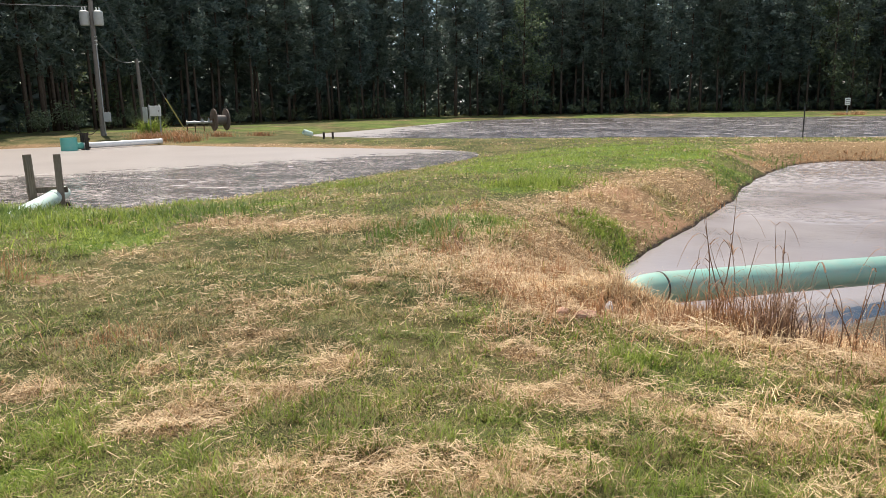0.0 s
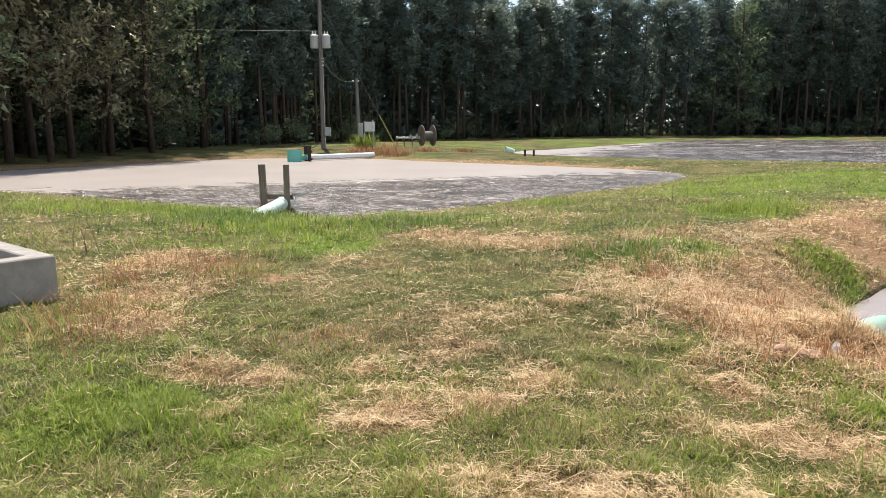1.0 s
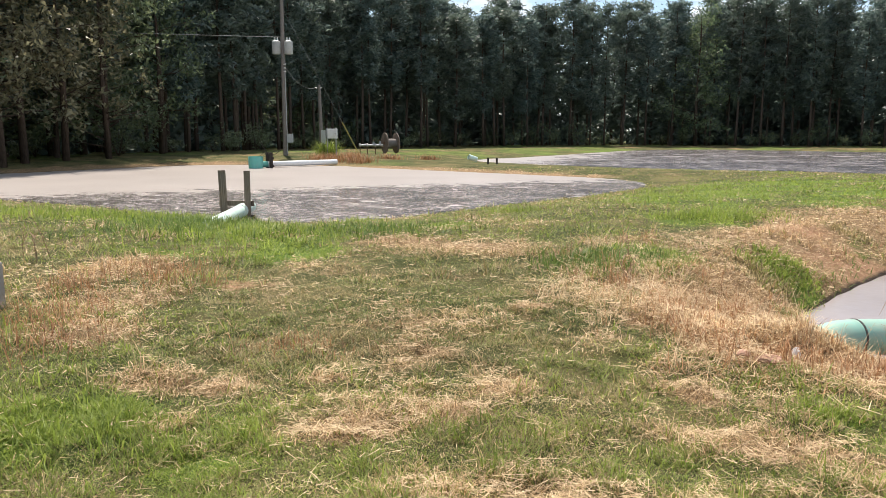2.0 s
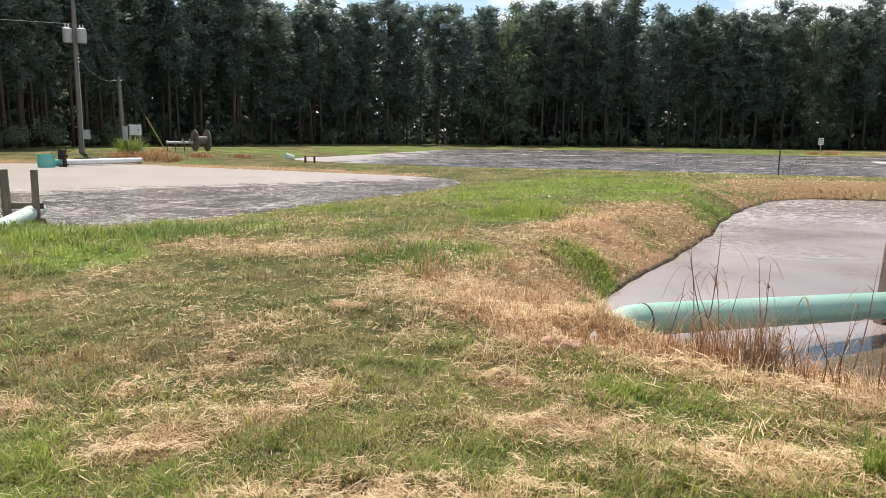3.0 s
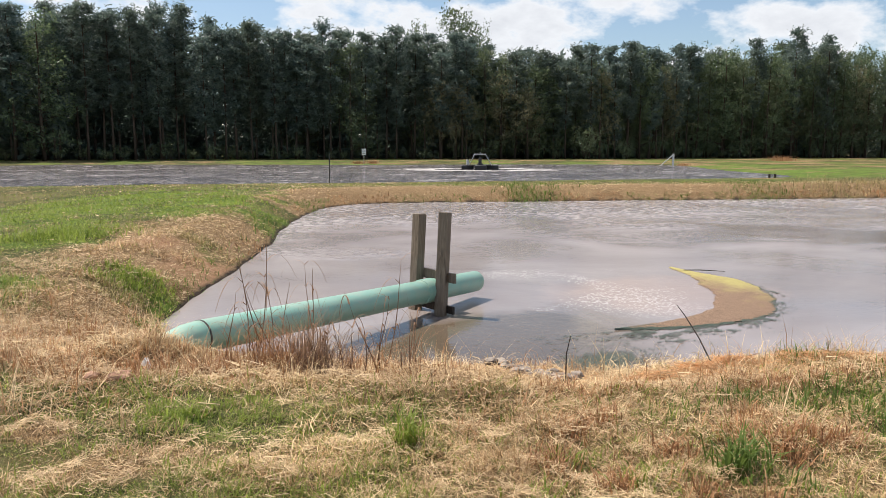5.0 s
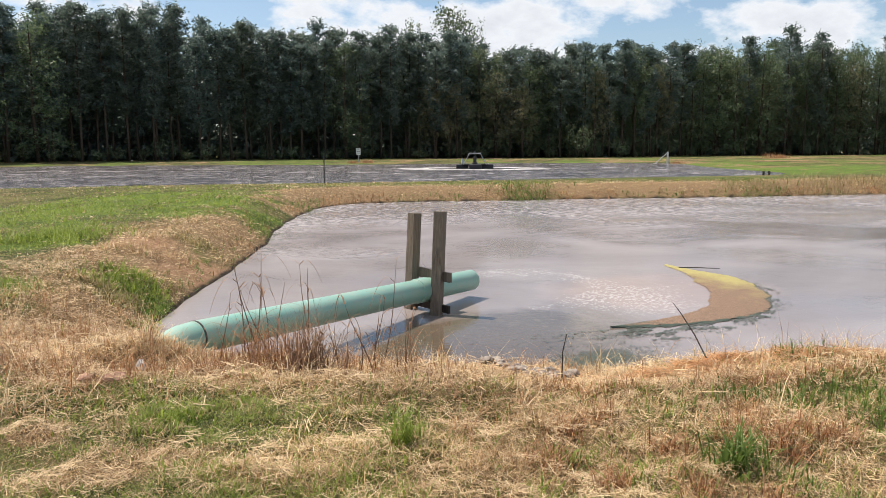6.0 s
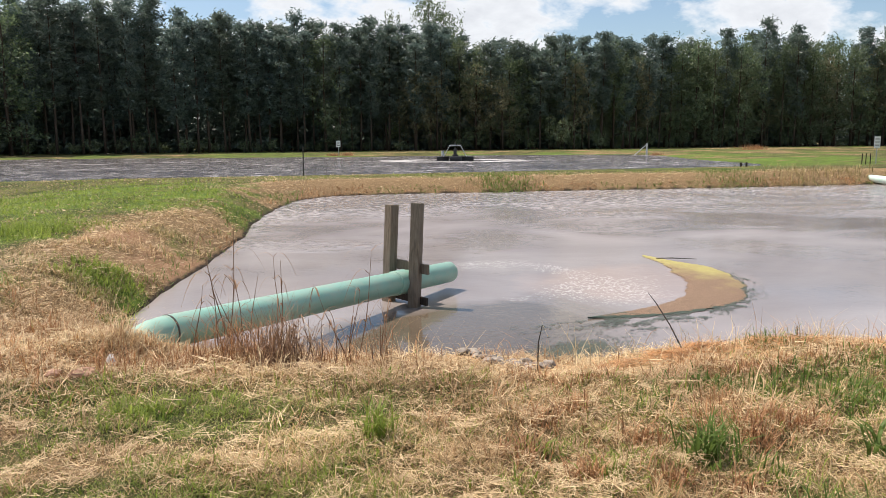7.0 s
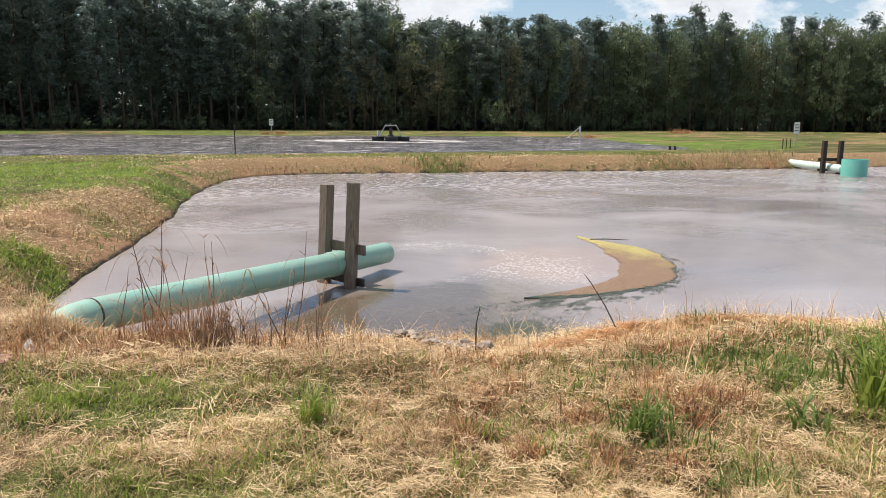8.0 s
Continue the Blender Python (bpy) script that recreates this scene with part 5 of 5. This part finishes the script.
# close turf underfoot and on the berm: a second, denser sowing
for lo_r, hi_r, count in ((2.5, 7.6, 320000), (7.6, 26.0, 190000)):
    rr = np.exp(rng.uniform(math.log(lo_r), math.log(hi_r), count))
    aa = np.radians(rng.uniform(-50, 76, count))
    bx, by = rr * np.sin(aa), rr * np.cos(aa)
    near_shore = np.minimum.reduce(shores(bx, by))
    in_box = (np.abs((bx + 5.44) * -0.902 + (by - 5.60) * 0.432 - 1.2) < 1.2) & (np.abs((bx + 5.44) * -0.432 + (by - 5.60) * -0.902 - 1.0) < 1.0)
    ok = (near_shore > 0.08) & ~in_box
    bx, by, rr = bx[ok], by[ok], rr[ok]
    dry, lush, bare, mud = cover(bx, by)
    pick, shade = rng.random(len(bx)), fractal(bx, by, 0.6, 61)
    is_dry = pick < np.clip(dry * 1.1 - 0.1, 0.02, 0.9)
    is_lush = ~is_dry & (rng.random(len(bx)) < lush * 0.9)
    is_olive = ~is_dry & ~is_lush & (rng.random(len(bx)) < 0.25 + 0.6 * ease(0.4, 0.65, shade))
    is_green = ~is_dry & ~is_lush & ~is_olive
    for mask, mat, name, label, hi in ((is_green, GRASS, "grass", "close-mown green turf", 0.044), (is_olive, OLIVE, "faded_grass", "close-mown faded turf", 0.046), (is_lush, LUSH, "lush_grass", "fresh bright green turf", 0.07), (is_dry, DRY_TURF, "dry_grass", "close-mown dry turf", 0.055)):
        n = int(mask.sum())
        lumps = value_noise(bx[mask], by[mask], 0.17 if lo_r < 7 else 0.42, 51)
        ln = rng.uniform(0.018, hi, n) * (0.5 + 1.2 * ease(0.32, 0.68, lumps)) * (1 if lo_r < 7 else 0.6 + 2.6 * ease(0.55, 0.9, lumps))
        stuff(name, [blades(rng, bx[mask], by[mask], ln, np.maximum(0.0048, 0.0011 * rr[mask]) * rng.uniform(0.7, 1.4, n), np.abs(rng.normal(0.95, 0.4, n)), rng.uniform(0.1, 0.7, n), 1)], mat, label, "grass")

# long dead grass along the near pond's bank
M = 120000
qx, qy = rng.uniform(-1.5, 9.5, M), rng.uniform(-1.5, 11.5, M)
qd = outline_distance(NEAR_POND, qx, qy)
thick = fractal(qx, qy, 0.5, 71)
keep = (qd > 0.04) & (qd < 2.7 + (thick - 0.5) * 2.0) & (rng.random(M) < 0.25 + 0.9 * ease(0.35, 0.65, thick)) & (np.hypot(qx, qy) > 3.2)
keep &= ~((np.abs((qx - 2.3) - (qy - 10.4) * 0.6) < 0.7) & (qy > 9.3))
qx, qy, thick = qx[keep], qy[keep], thick[keep]
n = len(qx)
tall = rng.uniform(0.06, 0.26, n) * (0.5 + 1.0 * ease(0.4, 0.7, value_noise(qx, qy, 0.22, 81)))
half = rng.random(n) < 0.25 + 0.65 * ease(0.35, 0.62, fractal(qx, qy, 0.45, 83))
for mask, mat, name, label in ((half, STRAW, "bank_straw", "long matted golden straw on the pond's bank"), (~half, RUSTY, "bank_grass", "long rusty dead grass on the pond's bank")):
    k = int(mask.sum())
    stuff(name, [blades(rng, qx[mask], qy[mask], tall[mask] * rng.uniform(0.8, 1.5, k), rng.uniform(0.003, 0.0065, k), np.abs(rng.normal(1.0, 0.45, k)), rng.uniform(0.2, 1.1, k))], mat, label, "grass")

pick_l = rng.random(n) < 0.45
k = int(pick_l.sum())
stuff("matted_straw", [litter_straw(rng, qx[pick_l] + rng.normal(0, 0.05, k), qy[pick_l] + rng.normal(0, 0.05, k), rng.uniform(0.05, 0.18, k), rng.uniform(0.003, 0.006, k), 0.07)], STRAW, "fallen straw matted over the bank", "straw")

# orange straw raked over the mound beside the algae
n = 9000
ox, oy = rng.normal(5.75, 0.75, n), rng.normal(0, 0.16, n)
oy = oy + 3.32 - 0.55 * (ox - 5.75)
wet = outline_distance(NEAR_POND, ox, oy) > 0.05
ox, oy, n = ox[wet], oy[wet], int(wet.sum())
stuff("raked_straw", [litter_straw(rng, ox, oy, rng.uniform(0.05, 0.18, n), rng.uniform(0.003, 0.006, n), 0.05)], ORANGE, "orange straw raked over the low bank", "straw")

# a ragged fringe over the water's edge
E_ = 60000
ex_, ey_ = rng.uniform(0, 40, E_), rng.uniform(8.5, 27, E_)
ed_ = outline_distance(NEAR_POND, ex_, ey_) + (fractal(ex_, ey_, 1.7, 5) - 0.5) * 0.30
e_ok = (ed_ > -0.02) & (ed_ < 0.5) & (fractal(ex_, ey_, 0.8, 95) > 0.40)
ex_, ey_ = ex_[e_ok], ey_[e_ok]
e_far = np.hypot(ex_, ey_)
e_green = fractal(ex_, ey_, 1.6, 97) > 0.5
for mask, mat, name, label in ((e_green, WEED, "fringe_grass", "green grass hanging over the water's edge"), (~e_green, RUSTY, "fringe_straw", "brown grass hanging over the water's edge")):
    k = int(mask.sum())
    stuff(name, [blades(rng, ex_[mask], ey_[mask], rng.uniform(0.08, 0.24, k), np.maximum(0.006, 0.0009 * e_far[mask]), np.abs(rng.normal(0.8, 0.4, k)), rng.uniform(0.2, 1.2, k))], mat, label, "grass")


def tuft(name, x, y, count, height, spread, width, material, label, category, group, lean=0.55, curl=1.0, seed=0):
    g = np.random.default_rng(seed + int(abs(x * 97 + y * 31)))
    px, py = x + g.normal(0, spread, count), y + g.normal(0, spread, count)
    v, f = blades(g, px, py, g.uniform(0.45, 1.1, count) * height, g.uniform(0.6, 1.3, count) * width, np.abs(g.normal(lean, 0.25, count)), g.uniform(0.2, 1.0, count) * curl)
    return tagged(new(name, mesh_from(name, v, f, material)), label, category, kind="stuff")


GREEN_TUFTS = [(2.25, 3.60, 34, 0.10, 0.07), (5.80, 3.20, 110, 0.20, 0.12), (4.24, 2.76, 60, 0.13, 0.14), (4.35, 2.45, 46, 0.13, 0.16), (4.83, 2.41, 60, 0.14, 0.16), (3.75, 2.72, 40, 0.11, 0.13), (1.12, 4.43, 20, 0.06, 0.15), (1.28, 4.31, 30, 0.07, 0.09), (-2.95, 3.25, 150, 0.14, 0.20), (-3.1, 2.95, 120, 0.13, 0.2), (5.1, 2.4, 46, 0.13, 0.16), (4.6, 2.0, 60, 0.16, 0.15), (2.65, 2.62, 26, 0.12, 0.05), (2.9, 2.35, 22, 0.09, 0.12), (4.46, 2.45, 50, 0.14, 0.10), (4.34, 2.69, 70, 0.16, 0.12), (4.76, 1.85, 80, 0.18, 0.14), (3.12, 1.46, 40, 0.15, 0.10), (3.24, 1.40, 36, 0.14, 0.10), (2.69, 2.23, 22, 0.13, 0.05), (2.85, 2.10, 26, 0.10, 0.08), (3.36, 1.78, 26, 0.12, 0.06), (4.9, 2.18, 50, 0.14, 0.12), (5.45, 2.3, 60, 0.15, 0.15), (3.83, 2.93, 30, 0.10, 0.09), (2.23, 2.37, 24, 0.10, 0.08)]
for x, y, c, h, s in GREEN_TUFTS:
    tuft("grass_tuft", x, y, int(c * 1.3), h * 1.25, s, 0.008, LUSH if y < 3.3 and x < 3.0 or y > 4.2 else WEED, "tuft of fresh green grass in the straw", "grass tuft", "green tufts")


def leafy(name, x, y, count, height, spread, width, material, label, category, lean, seed):
    """A plant whose long leaves are parts."""
    g = np.random.default_rng(seed)
    t = thing(name, label, category, "green plants in the straw")
    t.location = (x, y, land_at(x, y))
    for k in range(count):
        o = g.normal(0, spread, 2)
        v, f = blades(g, o[:1], o[1:], g.uniform(0.5, 1.1, 1) * height, g.uniform(0.7, 1.3, 1) * width, np.abs(g.normal(lean, 0.2, 1)), g.uniform(0.3, 1.0, 1), 3, np.zeros(1))
        part("leaf", Shape().add(v, f), material, t)


leafy("grass_clump", 2.06, 3.22, 70, 0.24, 0.045, 0.011, LUSH, "fresh bright green grass clump in the straw", "grass clump", 0.4, 1)
leafy("grass_clump", 3.26, 2.06, 100, 0.30, 0.06, 0.012, WEED, "dark green grass clump in the straw", "grass clump", 0.4, 2)
leafy("tall_weed", 4.55, 1.34, 90, 0.58, 0.10, 0.020, LUSH, "tall broad-bladed green weed in the straw", "weed", 0.28, 3)
leafy("tall_weed", 4.85, 1.52, 70, 0.48, 0.12, 0.018, WEED, "tall broad-bladed green weed in the straw", "weed", 0.3, 4)
leafy("tall_weed", 3.98, 1.55, 26, 0.28, 0.05, 0.018, WEED, "drooping green weed in the straw", "weed", 0.5, 5)
DEAD = [(1.17, 7.5, 90, 0.34, 0.06), (0.05, 7.7, 90, 0.30, 0.10), (0.55, 6.9, 120, 0.24, 0.15), (2.65, 2.70, 60, 0.16, 0.07), (4.02, 2.45, 70, 0.18, 0.10), (3.55, 2.3, 70, 0.17, 0.09), (3.1, 2.45, 50, 0.14, 0.08), (-5.3, 6.4, 150, 0.35, 0.16), (-5.0, 7.4, 220, 0.32, 0.3), (-4.4, 6.9, 150, 0.28, 0.25), (-4.7, 5.2, 240, 0.34, 0.3), (-4.2, 4.6, 200, 0.30, 0.3), (-2.4, 5.0, 130, 0.12, 0.18), (-2.15, 4.95, 120, 0.10, 0.15), (0.85, 5.75, 150, 0.22, 0.16), (1.35, 5.55, 140, 0.26, 0.14), (0.5, 6.1, 120, 0.22, 0.18), (1.75, 5.4, 140, 0.24, 0.16), (3.3, 4.55, 140, 0.22, 0.18), (2.9, 4.8, 140, 0.24, 0.18), (4.5, 3.9, 100, 0.15, 0.2)]
DEAD += [(x, y, 110, 0.17, 0.055) for x, y in ((3.67, 2.34), (2.51, 2.60), (3.62, 2.00), (4.04, 1.97), (3.21, 2.40), (2.89, 1.98), (2.63, 2.26), (3.08, 1.74), (3.18, 2.88), (2.91, 2.90), (3.72, 2.12), (3.95, 2.10))]
DEAD += [(x, y, 160, 0.14, 0.12) for x, y in ((4.64, 2.95), (4.85, 2.82), (5.1, 2.72), (5.45, 2.58), (4.3, 3.1), (4.12, 3.3), (3.8, 3.35), (3.5, 3.5), (5.8, 2.45))]
for x, y, c, h, s in DEAD:
    tuft("dead_grass_tuft", x, y, c, h, s, 0.006, RUSTY, "tuft of dead brown grass", "grass tuft", "dead tufts")


def reed(x, y, stems, height, spread, seed, label):
    """A dead reed clump: upright stems with curled hanging leaves."""
    g = np.random.default_rng(seed)
    t = thing("dead_reed", label, "reed", "dead reeds")
    t.location = (x, y, land_at(x, y) - 0.03)
    for k in range(stems):
        h = height * g.uniform(0.35, 1.0) if k else height
        o, l = g.normal(0, spread, 2), g.normal(0, 0.16, 2)
        pts = [(o[0] + l[0] * u * h + 0.03 * math.sin(u * 4 + k), o[1] + l[1] * u * h, u * h) for u in np.linspace(0, 1, 6)]
        stem = part("stem", Shape().tube(pts, [0.0055, 0.005, 0.0045, 0.0035, 0.0025, 0.0012], 5), STALK, t)
        for j in range(g.integers(4, 9)):
            p = Vector(pts[g.integers(1, 6)])
            a, reach = g.uniform(0, 6.28), g.uniform(0.12, 0.32)
            way, wid = Vector((math.cos(a), math.sin(a), 0)), Vector((-math.sin(a), math.cos(a), 0)) * g.uniform(0.004, 0.008)
            arc = [p + way * reach * u + Vector((0, 0, reach * (1.1 * u - 1.7 * u * u))) for u in np.linspace(0, 1, 7)]
            part("leaf", Shape().add([q + wid * sg * (1 - 0.8 * i / 6) for i, q in enumerate(arc) for sg in (-1, 1)], [[2 * i, 2 * i + 1, 2 * i + 3, 2 * i + 2] for i in range(6)]), STALK, stem)
    return t


reed(2.12, 5.66, 7, 1.16, 0.10, 1, "tall dead reed stems with curled leaves beside the pipe")
reed(2.45, 5.55, 4, 0.95, 0.14, 2, "dead reed stems leaning over the green pipe")
reed(2.40, 4.95, 14, 0.46, 0.09, 3, "dense brown clump of dead reed stems")
reed(3.05, 5.10, 5, 0.95, 0.10, 4, "few thin dead stems at the pond's edge")
reed(0.2, 8.0, 4, 0.5, 0.05, 5, "few dark upright weed stalks in the grass")
reed(-6.9, 7.6, 4, 0.75, 0.10, 6, "thin dead stalks behind the concrete box")
for x, y, c, h, s, w in ((2.10, 5.50, 190, 0.56, 0.13, 0.005), (2.24, 5.25, 170, 0.52, 0.10, 0.005), (2.30, 4.96, 260, 0.66, 0.08, 0.0045), (3.02, 4.75, 60, 0.66, 0.05, 0.0045), (1.9, 5.5, 150, 0.30, 0.18, 0.005), (2.7, 5.1, 160, 0.28, 0.18, 0.005), (1.75, 6.0, 110, 0.22, 0.18, 0.005), (2.15, 6.2, 120, 0.24, 0.14, 0.005), (1.3, 5.95, 90, 0.20, 0.18, 0.005), (2.5, 6.25, 110, 0.24, 0.14, 0.005)):
    tuft("dead_grass_tuft", x, y, c, h, s, w, STALK if 0.64 < h < 0.7 else RUSTY, "clump of long brown dead grass beside the pipe", "grass tuft", "dead tufts", 0.3, 1.0)
pipe_way = Vector((PIPE_B[0] - PIPE_A[0], PIPE_B[1] - PIPE_A[1], 0)).normalized()
pipe_side = Vector((pipe_way.y, -pipe_way.x, 0))
# straw heaped along the near side of the pipe and over its buried end
for k in range(9):
    along = -0.55 + 0.22 * k
    x, y = PIPE_A[0] + pipe_way[0] * along + pipe_side[0] * (0.20 + 0.05 * (k % 3)), PIPE_A[1] + pipe_way[1] * along + pipe_side[1] * (0.20 + 0.05 * (k % 3))
    tuft("straw_heap", x, y, 420, (0.20 if along < 0.3 else 0.24) - 0.03 * (k % 2), 0.13, 0.006, STRAW, "heap of matted golden straw beside the pipe", "straw", "straw heaps", 0.75, 0.9, 40 + k)
for x, y, c, h, s in ((-0.25, 8.9, 260, 0.28, 0.35), (0.25, 9.3, 200, 0.26, 0.3), (-5.6, 10.8, 420, 0.30, 0.8), (-4.0, 11.6, 380, 0.28, 0.8), (-7.2, 11.2, 380, 0.32, 0.8), (-8.0, 13.6, 320, 0.34, 0.6), (-11.5, 13.2, 420, 0.36, 1.1), (-9.8, 14.6, 300, 0.30, 0.7), (2.1, 10.35, 300, 0.20, 0.25), (2.4, 10.9, 240, 0.18, 0.22), (1.9, 9.9, 220, 0.18, 0.22), (4.1, 14.0, 140, 0.18, 0.25), (1.6, 14.4, 260, 0.28, 0.45), (2.3, 14.8, 260, 0.28, 0.45), (-2.1, 16.6, 120, 0.26, 0.3), (-5.3, 15.2, 110, 0.25, 0.3), (33.4, 17.6, 260, 0.6, 0.9), (30.2, 19.1, 260, 0.5, 0.9), (36.5, 17.2, 220, 0.6, 0.8), (20.5, 23.4, 200, 0.4, 0.7), (-20.6, 52.8, 240, 1.7, 0.35)):
    tuft("weed_patch", x, y, int(c * 2.2), h * (0.85 if y < 20 else 1.0), s, 0.016 if y < 20 else 0.03, LUSH if 14.2 < y < 17 or int(c) % 3 == 0 else (OLIVE if int(h * 100) % 3 == 0 else WEED), "patch of taller green weeds in the grass", "weeds", "weed patches", 0.6, 1.1)
for x, y, s, k in ((-18.2, 46.2, 1.0, 0), (-16.9, 46.8, 1.1, 1), (-15.6, 45.8, 0.9, 2), (-19.3, 48.0, 0.8, 3), (-17.6, 49.6, 1.0, 4), (-13.0, 53.0, 0.7, 5), (-15.0, 50.0, 0.8, 6), (47.5, 86.0, 0.9, 7), (45.7, 86.4, 0.7, 8), (77.5, 60.0, 0.7, 9), (108, 66, 1.6, 10), (111, 66, 1.2, 11)):
    tuft("dry_brush", x, y, 260, 0.75 * s, 0.55 * s, 0.022, RUSTY, "low dry brown brush on the bank", "brush", "dry brush", 0.45, 0.9)
